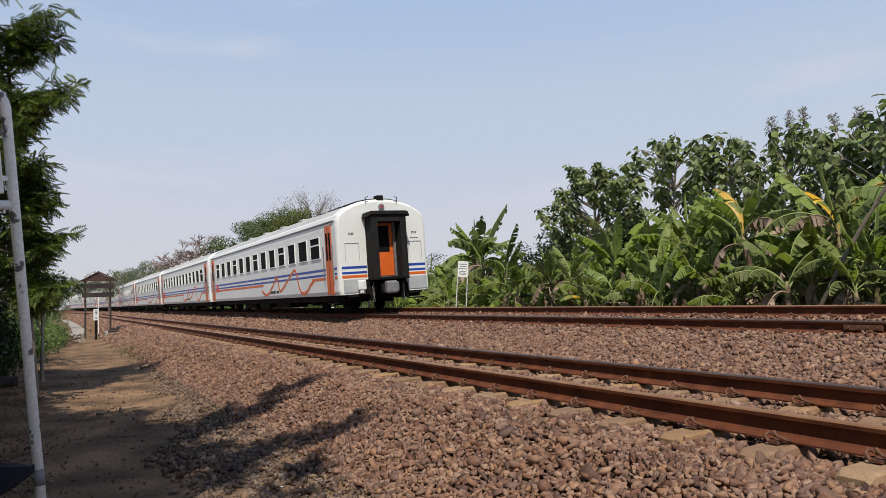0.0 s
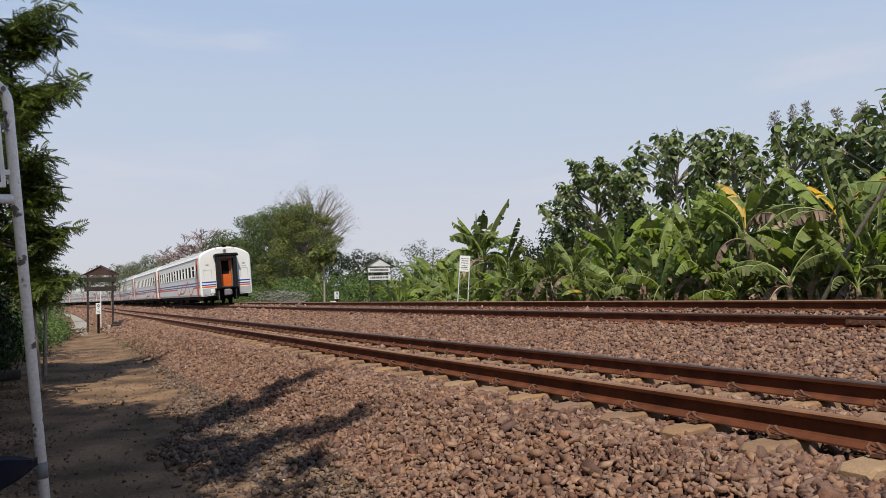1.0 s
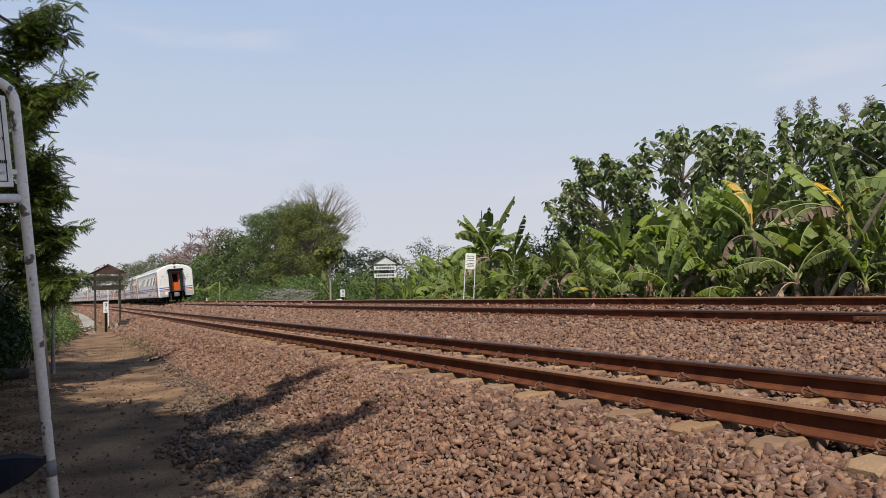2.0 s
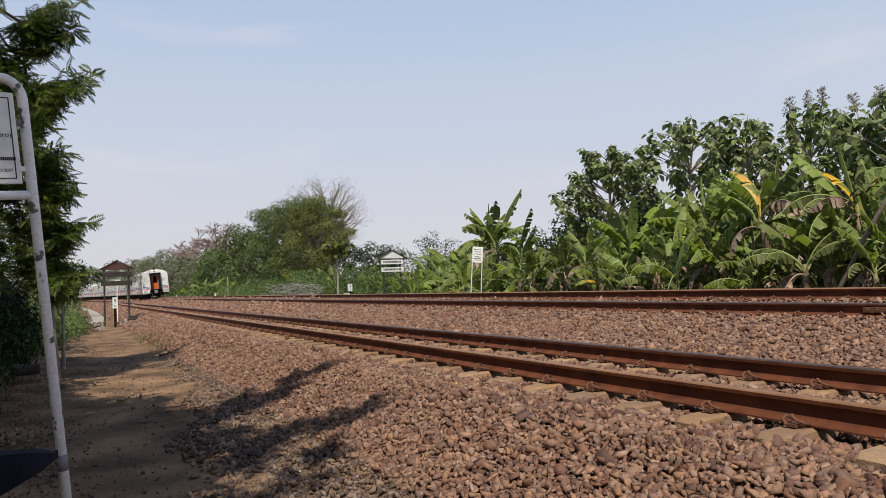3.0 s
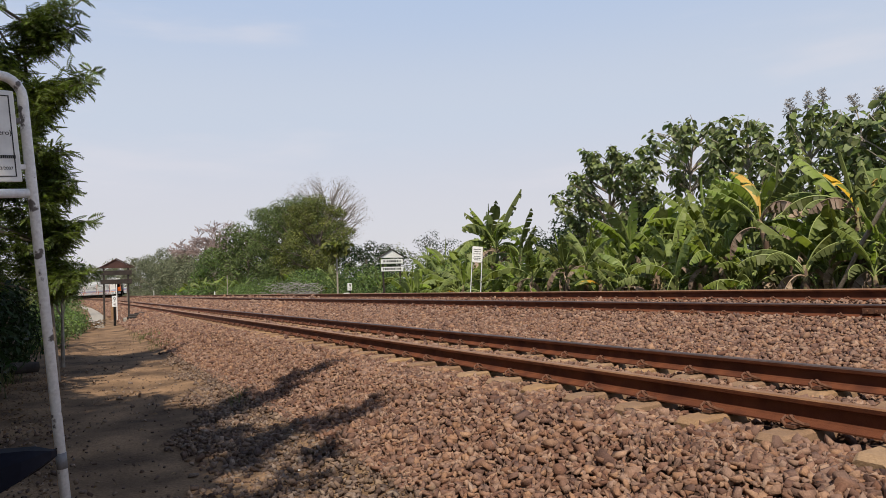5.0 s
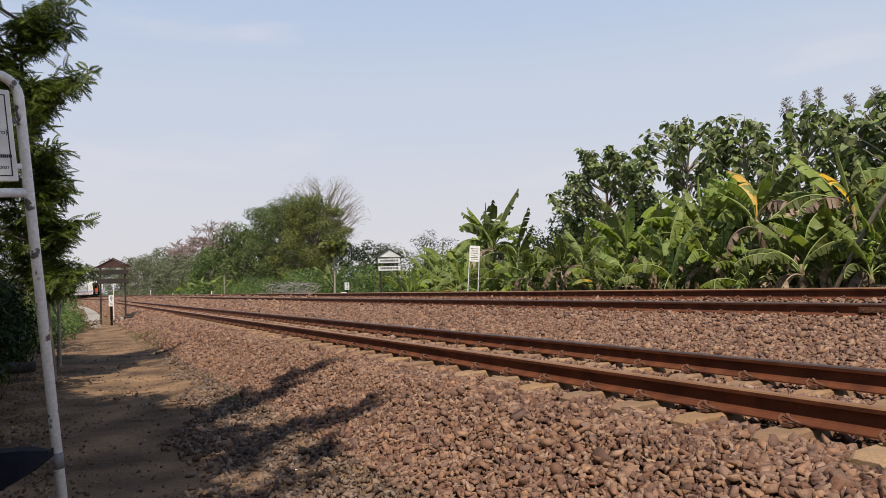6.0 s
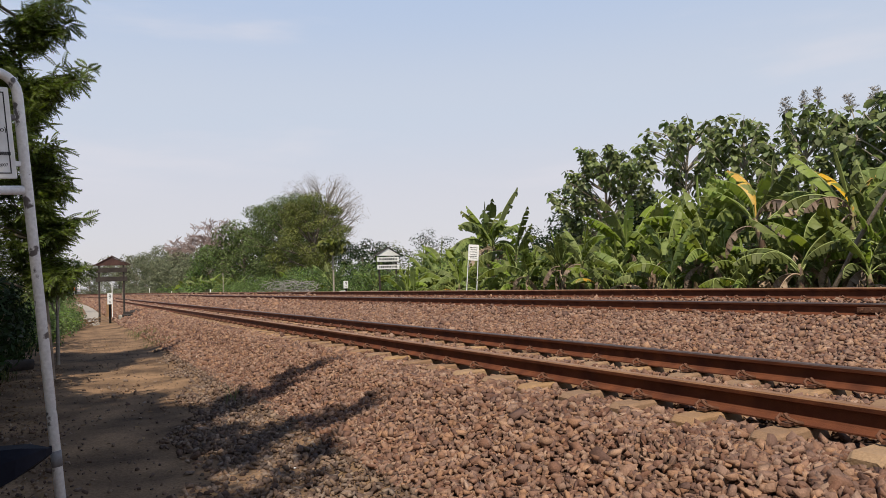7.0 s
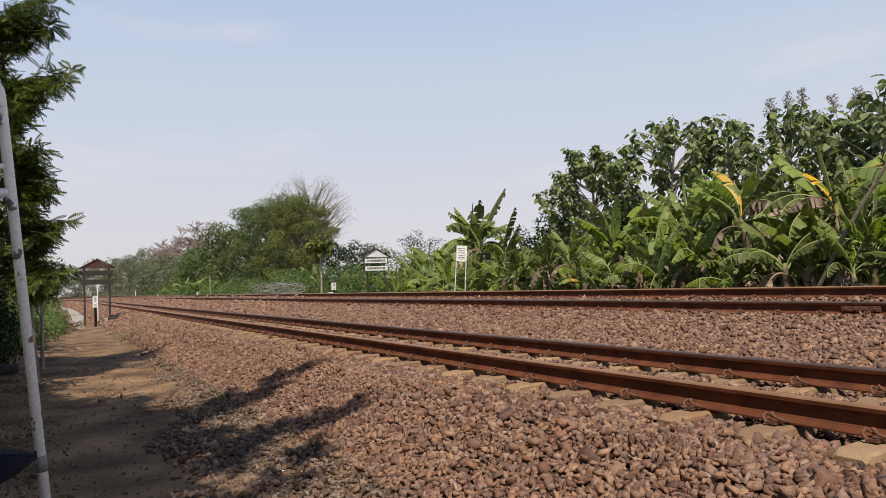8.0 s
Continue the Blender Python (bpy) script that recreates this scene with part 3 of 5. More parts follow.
        for x in (-0.60, 0.39):
            part("bellows", loft(bmesh.new(), [(q, [(x + d, 1.08), (x + d, 2.82), (x + 0.21 - d, 2.82), (x + 0.21 - d, 1.08)]) for q, d in folds]), M_RUBBER, gang)
        lip = [(-0.71, 2.98), (-0.67, 3.11), (-0.59, 3.15), (0.59, 3.15), (0.67, 3.11), (0.71, 2.98), (0.61, 3.04), (-0.61, 3.04)]
        part("gangway_hood", loft(bmesh.new(), [(y + e * 0.02, lip), (y + e * 0.58, lip)]), M_RUBBER, gang)
        part("gangway_plate", boxed(-0.60, 0.60, min(y, y + e * 0.54), max(y, y + e * 0.54), 1.0, 1.08, 0.01), M_BLACK, gang)
        bm = bmesh.new()
        tube(bm, [(0, y - e * 0.01, 3.34), (0, y + e * 0.05, 3.34)], 0.10, 16)
        lamp = part("tail_lamp", bm, M_STEEL, root, "round tail lamp in a grey ring")
        bm = bmesh.new()
        tube(bm, [(0, y + e * 0.045, 3.34), (0, y + e * 0.06, 3.34)], 0.065, 16)
        part("lens", bm, M_LENS, lamp)
        for x0, x1 in ((-SIDE + 0.14, -0.74), (0.76, SIDE - 0.10)):
            part("skirt_panel", boxed(x0, x1, min(y + e * 0.002, y + e * 0.02), max(y + e * 0.002, y + e * 0.02), SILL + 0.05, 1.07, 0.01), M_PLATE, root, "grey skirt panel")
            rib = bmesh.new()
            xm = (x0 + x1) / 2
            for a, b, c, d in ((xm - 0.24, xm - 0.225, 1.66, 2.20), (xm + 0.225, xm + 0.24, 1.66, 2.20), (xm - 0.24, xm + 0.24, 2.20, 2.215)):
                box(rib, a, b, min(y, y + e * 0.015), max(y, y + e * 0.015), c, d)
            part("hatch_seam", rib, M_PLATE, root)
            part("lettering", bars(bmesh.new(), xm - 0.09, xm + 0.09, 2.45, 2.54, y, 2, 4, random.Random(3), e), M_INK, root)
            if x0 > 0:
                part("lettering", bars(bmesh.new(), xm - 0.15, xm + 0.15, 2.29, 2.34, y, 1, 4, random.Random(4), e), M_INK, root)
        bm = bmesh.new()
        box(bm, -0.98, -0.72, min(y + e * 0.02, y + e * 0.14), max(y + e * 0.02, y + e * 0.14), 0.72, 1.02, 0.03)
        box(bm, -0.93, -0.80, min(y + e * 0.02, y + e * 0.12), max(y + e * 0.02, y + e * 0.12), 0.62, 0.74, 0.02)
        part("junction_box", bm, M_SIGN, root, "white junction box")
        part("end_recess", boxed(-0.71, 0.73, min(y + e * 0.002, y + e * 0.03), max(y + e * 0.002, y + e * 0.03), SILL - 0.02, 1.04), M_BLACK, root, "black buffer beam below the gangway")
        for x in (-0.52, 0.52):
            links = bmesh.new()
            for j in range(6):
                zj = 0.86 - 0.095 * j
                ring = [(x + 0.03 * math.cos(q) * (j % 2), y + e * (0.20 + 0.03 * math.cos(q) * (1 - j % 2)), zj + 0.062 * math.sin(q)) for q in [w * math.pi / 4 for w in range(9)]]
                tube(links, ring, 0.012, 4, False)
            part("chain", links, M_STEEL, root)
        bm = boxed(-0.20, 0.20, min(y, y + e * 0.62), max(y, y + e * 0.62), 0.58, 0.92, 0.07)
        box(bm, -0.27, 0.10, min(y + e * 0.45, y + e * 0.72), max(y + e * 0.45, y + e * 0.72), 0.56, 0.95, 0.06)
        part("coupler", bm, M_GREYTAPE, root, "grey automatic coupler")
        for x in (-0.62, 0.45, 0.62):
            bm = bmesh.new()
            tube(bm, [(x, y + e * 0.08, 0.98), (x - 0.03, y + e * 0.2, 0.62), (x + 0.03, y + e * 0.22, 0.36), (x + 0.09, y + e * 0.16, 0.50), (x + 0.10, y + e * 0.05, 0.9)], 0.028, 6)
            part("brake_hose", bm, M_BLACK, root)
        part("headstock", boxed(-1.3, 1.3, min(y - e * 0.4, y - e * 0.02), max(y - e * 0.4, y - e * 0.02), 0.52, 0.66), M_BLACK, root)
        for x in (-0.55, 0.55):
            part("roof_bracket", tube(bmesh.new(), [(x, y + e * 0.03, 3.48), (x, y + e * 0.06, 3.64), (x * 0.82, y + e * 0.06, 3.66)], 0.014, 5), M_BLACK, roof)
        part("roof_vent", boxed(-0.12, 0.12, min(y - e * 0.3, y - e * 0.02), max(y - e * 0.3, y - e * 0.02), CROWN - 0.08, CROWN + 0.12, 0.03), M_BLACK, roof)
    # underframe and bogies
    bm = boxed(-1.35, 1.35, -HALF + 0.3, HALF - 0.3, 0.40, SILL + 0.02)
    part("underframe", bm, M_BLACK, root, "black underframe")
    for x0, x1, y0, y1 in ((-1.25, -0.5, -3.6, -1.7), (0.4, 1.25, -3.4, -1.2), (-1.25, -0.4, -0.8, 0.9), (-1.2, -0.4, 1.8, 3.9), (0.3, 1.2, 0.5, 3.0)):
        part("equipment_box", boxed(x0, x1, y0, y1, 0.20, 0.56, 0.03), M_BLACK, root)
    for yb in (-7.0, 7.0):
        bm = bmesh.new()
        for x in (-0.95, 0.95):
            box(bm, x - 0.09, x + 0.09, yb - 1.75, yb + 1.75, 0.42, 0.58, 0.03)
            for dy in (-1.1, 1.1):
                box(bm, x - 0.12, x + 0.12, yb + dy - 0.16, yb + dy + 0.16, 0.26, 0.52, 0.03)
        box(bm, -0.95, 0.95, yb - 0.25, yb + 0.25, 0.34, 0.56, 0.03)
        bogie = part("bogie", bm, M_BLACK, root, "black bogie frame")
        for dy in (-1.1, 1.1):
            for x in (-0.57, 0.57):
                bm = bmesh.new()
                tube(bm, [(x - 0.06, yb + dy, 0.40), (x + 0.06, yb + dy, 0.40)], 0.40, 24)
                part("wheel", bm, M_BLACK, bogie)
    return root


COACH_PITCH = 20.5


def rear_at(t):
    return 20.4 + 23.6 * t + 0.46 * t * t


def coach_pose(t, i):
    s = rear_at(t) + HALF + i * COACH_PITCH
    lean = float(np.interp(s - HALF, [22, 60, 115], [2.2, 3.4, 4.6]))
    return at(s, FAR_P, FAR_Z, 0, 0, -lean)


coach = build_coach(coach_pose(0, 0))
train = [coach] + [copy_thing(coach, coach_pose(0, i)) for i in range(1, 8)]


# ---------------------------------------------------------------- plants
LEAF_V = np.array([(0, 0, 0), (0.30, 0.20, 0.04), (0.70, 0.19, 0.0), (1, 0, -0.14), (0.70, -0.19, 0.0), (0.30, -0.20, 0.04)], dtype=float)
LEAF_F = np.array([(0, 1, 3), (1, 2, 3), (0, 3, 5), (5, 3, 4)])
BROAD_V = np.array([(0, 0, 0), (0.18, 0.22, 0.05), (0.5, 0.34, 0.03), (0.82, 0.20, -0.08), (1, 0, -0.20), (0.82, -0.20, -0.08), (0.5, -0.34, 0.03), (0.18, -0.22, 0.05)], dtype=float)
BROAD_F = np.array([(0, 1, 2), (0, 2, 4), (2, 3, 4), (0, 4, 6), (4, 5, 6), (0, 6, 7)])


def frond_shape(pairs=7):
    """A feathery compound leaf: a row of narrow leaflets either side of a stalk."""
    v, f = [], []
    for i in range(pairs):
        x = 0.16 + 0.82 * i / pairs
        drop = -0.22 * x * x
        length = 0.30 * (1 - 0.5 * abs(2 * i / pairs - 0.75))
        for sg in (-1, 1):
            k = len(v)
            v += [(x, 0, drop), (x + 0.11, sg * length * 0.5, drop + 0.02), (x + 0.16, sg * length, drop - 0.05), (x - 0.005, sg * length * 0.55, drop + 0.01)]
            f += [(k, k + 1, k + 2), (k, k + 2, k + 3)]
    k = len(v)
    v += [(0, -0.008, 0), (0, 0.008, 0), (1.0, 0.0, -0.22)]
    f += [(k, k + 1, k + 2)]
    return np.array(v, dtype=float), np.array(f)


SLIM_V = np.array([(0, 0, 0), (0.45, 0.21, 0.05), (1, 0, -0.12), (0.5, -0.21, 0.03)], dtype=float)
SLIM_F = np.array([(0, 1, 2), (0, 2, 3)])
FROND_V, FROND_F = frond_shape()


def limb(bm, a, b, r0, r1, rng, sides=6, bend=0.12, steps=4):
    a, b = Vector(a), Vector(b)
    length = (b - a).length
    pts, rs = [], []
    off = Vector((rng.uniform(-1, 1), rng.uniform(-1, 1), rng.uniform(-0.3, 1))) * bend * length
    for i in range(steps + 1):
        f = i / steps
        pts.append(a.lerp(b, f) + off * math.sin(math.pi * f))
        rs.append(r0 + (r1 - r0) * f)
    tube(bm, pts, rs, sides, False)
    return pts


def foliage(name, centres, radii, count, size, shape, material, seed, parent, droop=0.5, flat=0.5, label="", shell=0.55, loose=0.0):
    """Leaves in clumps: centres (n,3), radii (n,3); most of them near the clump's skin."""
    rng = np.random.default_rng(seed)
    centres, radii = np.asarray(centres, float), np.asarray(radii, float)
    w = radii.prod(axis=1) ** 0.67
    pick = rng.choice(len(centres), count, p=w / w.sum())
    d = rng.normal(size=(count, 3))
    d /= np.linalg.norm(d, axis=1)[:, None]
    r = shell + (1.12 - shell) * rng.random(count) ** 0.7
    pos = centres[pick] + d * radii[pick] * r[:, None]
    turns = skin_turns(rng, d, loose) if loose else leaf_turns(rng, count, droop, flat)
    sc = (size * rng.uniform(0.6, 1.3, count))[:, None]
    v, f = many(shape[0], shape[1], pos, turns, sc)
    return part(name, mesh_of(name, v, f, material), None, parent, label)


def tree(name, m, label, category, height, spread, first, clumps, clump_r, leaves, size, shape, leaf_m, bark, seed, trunk_r=0.18, lean=0.0, tall=0.7, droop=0.5, flat=0.5, group="", loose=0.0):
    """A tapered trunk, limbs to every clump, and a crown of single leaves; spread (x, y) of the crown, first: height of the lowest clump."""
    rng = random.Random(seed)
    root = thing(name, m, label, category, group)
    bm = bmesh.new()
    tip = Vector((lean * height, 0, height * 0.72))
    stem = limb(bm, (0, 0, -0.3), tip, trunk_r, trunk_r * 0.3, rng, 8, 0.05, 6)
    cs, rs = [], []
    for i in range(clumps):
        f = (i + rng.random()) / clumps
        z = first + (height - first) * f - clump_r * 0.6
        g = (z - first) / max(height - first, 0.1)
        wide = math.sin(math.pi * min(max(0.12 + 0.80 * g, 0), 1)) ** 0.7
        a = i * 2.399 + rng.uniform(-0.5, 0.5)
        rr = (0.35 + 0.65 * rng.random() ** 0.6) * wide
        c = Vector((math.cos(a) * spread[0] * rr + lean * z, math.sin(a) * spread[1] * rr, z))
        k = clump_r * rng.uniform(0.6, 1.25)
        cs.append(c)
        rs.append((k, k, k * tall * rng.uniform(0.8, 1.2)))
        base = stem[min(len(stem) - 1, 1 + int(max(0.0, min(1.0, (z - 0.15 * height) / height)) * (len(stem) - 1)))]
        pts = limb(bm, base, c, trunk_r * 0.32, trunk_r * 0.06, rng, 5, 0.12, 3)
        for _ in range(3):
            e = c + Vector((rng.uniform(-1, 1), rng.uniform(-1, 1), rng.uniform(-0.5, 1))) * k * 0.9
            limb(bm, pts[-2], e, trunk_r * 0.10, trunk_r * 0.03, rng, 4, 0.15, 2)
    part("trunk", bm, bark, root, "", smooth=True)
    if leaves:
        foliage("crown", cs, rs, leaves, size, shape, leaf_m, seed, root, droop, flat, loose=loose)
    return root


def bush(name, m, label, width, depth, height, clumps, leaves, size, leaf_m, seed, shape=None, group="", category="bush", droop=0.4):
    rng = random.Random(seed)
    root = thing(name, m, label, category, group)
    bm = bmesh.new()
    cs, rs = [], []
    for i in range(clumps):
        x, y = rng.uniform(-0.5, 0.5) * width, rng.uniform(-0.5, 0.5) * depth
        edge = 1 - 0.55 * max(abs(2 * x / width), abs(2 * y / depth)) ** 2
        z = height * edge * rng.uniform(0.22, 0.86)
        k = min(width, depth, height) * rng.uniform(0.20, 0.36)
        cs.append((x, y, z))
        rs.append((k, k, k * 0.8))
        limb(bm, (x * 0.6, y * 0.6, -0.2), (x, y, z), 0.03, 0.012, rng, 5, 0.1, 3)
    part("woody_base", bm, M_BARK, root)
    foliage("crown", cs, rs, leaves, size, shape or (SLIM_V, SLIM_F), leaf_m, seed, root, droop, 0.7, shell=0.45, loose=0.6)
    return root


def bare_tree(m, label, height, spread, seed, material, trunk_r=0.25, depth=5, fork=4, twig=0.010, forks_up=0.55):
    """A leafless tree: limbs that fork again and again down to fine twigs."""
    rng = random.Random(seed)
    root = thing("bare_tree", m, label, "tree")
    bm = bmesh.new()

    def grow(a, d, length, r, level):
        b = a + d * length
        limb(bm, a, b, r, max(r * 0.55, twig), rng, 5 if level < 2 else 3, 0.08, 2)
        if level == depth:
            return
        for i in range(fork if level else fork + 2):
            nd = (d + Vector((rng.uniform(-1, 1) * spread, rng.uniform(-1, 1) * spread, rng.uniform(-0.35, forks_up)))).normalized()
            grow(a.lerp(b, rng.uniform(0.55, 1.0)), nd, length * rng.uniform(0.55, 0.8), max(r * 0.5, twig), level + 1)

    grow(Vector((0, 0, -0.2)), Vector((0, 0, 1)), height * 0.33, trunk_r, 0)
    part("branchwork", bm, material, root)
    return root


# ---- banana plants
def banana_leaf(seed, rise, bend, torn, width=0.15, material=None, fold=0.5):
    """An arched blade of length 1 along +x, torn into strips along its edges, with a pale midrib."""
    rng = random.Random(seed)
    n = 14
    bm = bmesh.new()
    pts, dirs = [Vector((0, 0, 0))], []
    a = rise
    for i in range(n):
        dirs.append(Vector((math.cos(a), 0, math.sin(a))))
        pts.append(pts[-1] + dirs[-1] / n)
        a -= bend / n
    dirs.append(dirs[-1])
    stalk = 3
    for sg in (-1, 1):
        shift = Vector((0, 0, 0))
        for i in range(stalk, n):
            f0, f1 = (i - stalk) / (n - stalk), (i + 1 - stalk) / (n - stalk)
            w0 = width * min(1.0, 3.2 * f0 + 0.25) * (1 - max(0, f0 - 0.55) ** 2 * 3.6)
            w1 = width * min(1.0, 3.2 * f1 + 0.25) * max(0.05, 1 - max(0, f1 - 0.55) ** 2 * 4.4)
            if rng.random() < torn:
                drop = rng.uniform(0.2, 1.1) * torn
                gap = rng.uniform(0.05, 0.25)
            else:
                drop, gap = 0.0, 0.0
            fo = fold + drop
            up0 = Vector((-dirs[i].z, 0, dirs[i].x))
            up1 = Vector((-dirs[i + 1].z, 0, dirs[i + 1].x))
            o0 = Vector((0, sg * math.cos(fo), 0)) - up0 * math.sin(fo)
            o1 = Vector((0, sg * math.cos(fo), 0)) - up1 * math.sin(fo)
            sweep = dirs[i] * 0.05
            p0, p1 = pts[i], pts[i].lerp(pts[i + 1], 1 - gap * 0.3)
            e0, e1 = p0 + o0 * w0 + sweep * (w0 / width), p1 + o1 * w1 + sweep * (w1 / width)
            e1 = e1.lerp(e0, gap)
            m0, m1 = p0.lerp(e0, 0.5) + up0 * 0.014, p1.lerp(e1, 0.5) + up1 * 0.014
            v = [bm.verts.new(q) for q in (p0, p1, m1, m0)]
            bm.faces.new(v if sg > 0 else v[::-1])
            v2 = [v[3], v[2], bm.verts.new(e1), bm.verts.new(e0)]
            bm.faces.new(v2 if sg > 0 else v2[::-1])
    k0 = len(bm.faces)
    tube(bm, pts, [0.016 - 0.013 * i / n for i in range(n + 1)], 4, False)
    bm.faces.ensure_lookup_table()
    for f in bm.faces[k0:]:
        f.material_index = 1
    me = solid(bm, "banana_leaf")
    me.materials.append(material or M_BANANA)
    me.materials.append(M_RIB if material is None else material)
    me.polygons.foreach_set("use_smooth", [True] * len(me.polygons))
    return me


LEAVES = [banana_leaf(i, r, b, min(0.95, t + 0.2), w, fold=fo) for i, (r, b, t, w, fo) in enumerate(
    [(1.30, 1.0, 0.35, 0.155, 0.35), (1.15, 1.6, 0.6, 0.15, 0.45), (1.42, 0.8, 0.5, 0.14, 0.4), (1.0, 2.0, 0.8, 0.145, 0.55), (1.3, 2.3, 0.6, 0.15, 0.5), (1.45, 0.5, 0.3, 0.13, 0.45), (0.8, 1.7, 0.9, 0.15, 0.6), (1.2, 1.2, 0.5, 0.165, 0.3), (1.35, 1.4, 0.8, 0.14, 0.7)])]
LEAF_SPEAR = banana_leaf(20, 1.5, 0.15, 0.0, 0.05, fold=1.1)
LEAF_YELLOW = banana_leaf(21, 0.95, 1.7, 0.3, 0.13, M_BANANA_YELLOW, 0.5)
LEAF_GOLD = banana_leaf(23, 1.52, 1.35, 0.4, 0.115, M_BANANA_YELLOW, 0.35)
LEAF_DRY = banana_leaf(24, 1.15, 2.2, 0.95, 0.17, M_BANANA_DRY, 0.55)
LEAF_HANG = banana_leaf(22, 0.3, 2.3, 0.9, 0.12, M_BANANA_DRY, 0.9)


def banana(s, p, stem, leaf_len, count, seed, extra=(), spin=0.0, label="green banana plant with arching torn leaves", z=None):
    rng = random.Random(seed)
    root = thing("banana_plant", at(s, p, ground_z(p) - 0.15 if z is None else z, spin), label, "banana plant", "banana plants beside the line")
    bm = bmesh.new()
    lx, ly = rng.uniform(-0.12, 0.12) * stem, rng.uniform(-0.12, 0.12) * stem
    r = 0.055 + 0.03 * stem
    tube(bm, [(0, 0, -0.2), (lx * 0.2, ly * 0.2, stem * 0.35), (lx * 0.6, ly * 0.6, stem * 0.75), (lx, ly, stem)], [r, r * 0.85, r * 0.66, r * 0.4], 9)
    part("pseudostem", bm, M_PSEUDO, root, smooth=True)

    def put(mesh, az, length, drop=0.0, tilt=0.0):
        m = pose(lx, ly, stem - drop, 0, 0, az) @ pose(0, 0, 0, rng.uniform(-22, 22), tilt, 0) @ Matrix.Diagonal((length, length * rng.uniform(0.72, 1.02), length, 1))
        part("leaf", mesh, None, root, "", m)

    for i in range(count):
        put(rng.choice(LEAVES), i * 137.5 + rng.uniform(-25, 25), leaf_len * rng.uniform(0.75, 1.12), rng.uniform(0, 0.3), rng.uniform(-14, 18))
    if rng.random() < 0.6:
        put(LEAF_SPEAR, rng.uniform(0, 360), leaf_len * 0.8)
    for mesh, az, length in extra:
        put(mesh, az, length, 0.12)
    for _ in range(rng.choice((1, 2, 3, 4))):
        put(LEAF_HANG, rng.uniform(0, 360), leaf_len * 0.7, 0.25)
    return root


# plants of the near verge, tallest first
banana(11.3, 15.2, 2.5, 1.93, 11, 1, [(LEAF_GOLD, 80, 2.1), (LEAF_DRY, -60, 1.7), (LEAF_DRY, -100, 1.6)])
banana(9.0, 15.0, 2.4, 1.93, 11, 2, [(LEAF_DRY, 120, 1.7), (LEAF_DRY, 165, 1.6), (LEAF_GOLD, 100, 1.7), (LEAF_GOLD, -70, 1.6), (LEAF_HANG, 200, 1.9), (LEAF_HANG, 240, 1.6)])
banana(6.9, 15.2, 2.4, 1.84, 10, 3, [(LEAF_YELLOW, 190, 1.6), (LEAF_HANG, 230, 1.5)])
banana(14.0, 15.6, 2.2, 1.93, 10, 4, [(LEAF_HANG, 160, 1.4)])
banana(16.2, 15.2, 1.9, 2.12, 9, 5, [(LEAF_HANG, 250, 1.3)])
banana(25.0, 15.8, 2.7, 2.6, 10, 6, [(LEAF_HANG, 120, 1.2)])
banana(26.0, 16.4, 2.8, 2.3, 8, 13)
banana(24.0, 16.6, 2.2, 2.2, 8, 14)
banana(26.6, 16.6, 2.4, 2.0, 8, 7)
banana(4.6, 15.0, 2.3, 1.84, 10, 8)
banana(12.8, 17.2, 3.0, 1.93, 10, 9)
banana(8.0, 17.4, 3.3, 2.21, 9, 10)
banana(5.4, 18.0, 3.2, 2.21, 9, 11)
banana(15.4, 17.6, 2.7, 2.02, 9, 12)
row = random.Random(55)
for i in range(15):
    s = 3.6 + i * 1.25 + row.uniform(-0.4, 0.4)
    tall = float(np.interp(s, [3, 14, 18, 22], [2.4, 2.2, 1.5, 1.3]))
    banana(s, row.uniform(15.6, 17.6), tall * row.uniform(0.7, 1.15), row.uniform(1.8, 2.3), row.randint(8, 10), 60 + i, [(LEAF_HANG, row.uniform(140, 260), 1.3)] if i % 3 == 0 else [])
front = random.Random(91)
for i in range(16):
    banana(4.5 + i * 1.15 + front.uniform(-0.35, 0.35), front.uniform(14.0, 15.0), front.uniform(0.9, 1.7), front.uniform(1.3, 1.7), front.randint(7, 10), 700 + i,
           [(LEAF_HANG, front.uniform(120, 280), 1.1)] + ([(LEAF_DRY, front.uniform(120, 280), 1.2)] if i % 4 == 1 else []), label="banana plant with torn leaves and dead hanging ones")
spot = random.Random(77)
for i in range(42):
    s = 3.0 + i * 0.68 + spot.uniform(-0.4, 0.4)
    tall = float(np.interp(s, [3, 13, 18, 24, 32], [1.4, 1.2, 0.9, 1.0, 0.6]))
    banana(s, spot.uniform(13.6, 15.6), tall * spot.uniform(0.55, 1.1), spot.uniform(1.25, 1.9), spot.randint(6, 9), 100 + i,
           [(LEAF_YELLOW, spot.uniform(120, 280), 0.9)] if i % 8 == 4 else [], label="young banana plant with broad bright leaves")
for i in range(14):
    s = 33 + i * 4.6 + spot.uniform(-1.5, 1.5)
    banana(s, spot.uniform(15.5, 18.5), spot.uniform(0.8, 1.5), spot.uniform(1.5, 2.1), 7, 200 + i, label="banana plant among bushes along the line")
for i in range(12):
    s = 80 + i * 5 + spot.uniform(-1.5, 1.5)
    banana(s, spot.uniform(14.5, 16.5), spot.uniform(1.0, 1.8), spot.uniform(1.8, 2.4), 7, 300 + i, label="distant banana plant along the line")

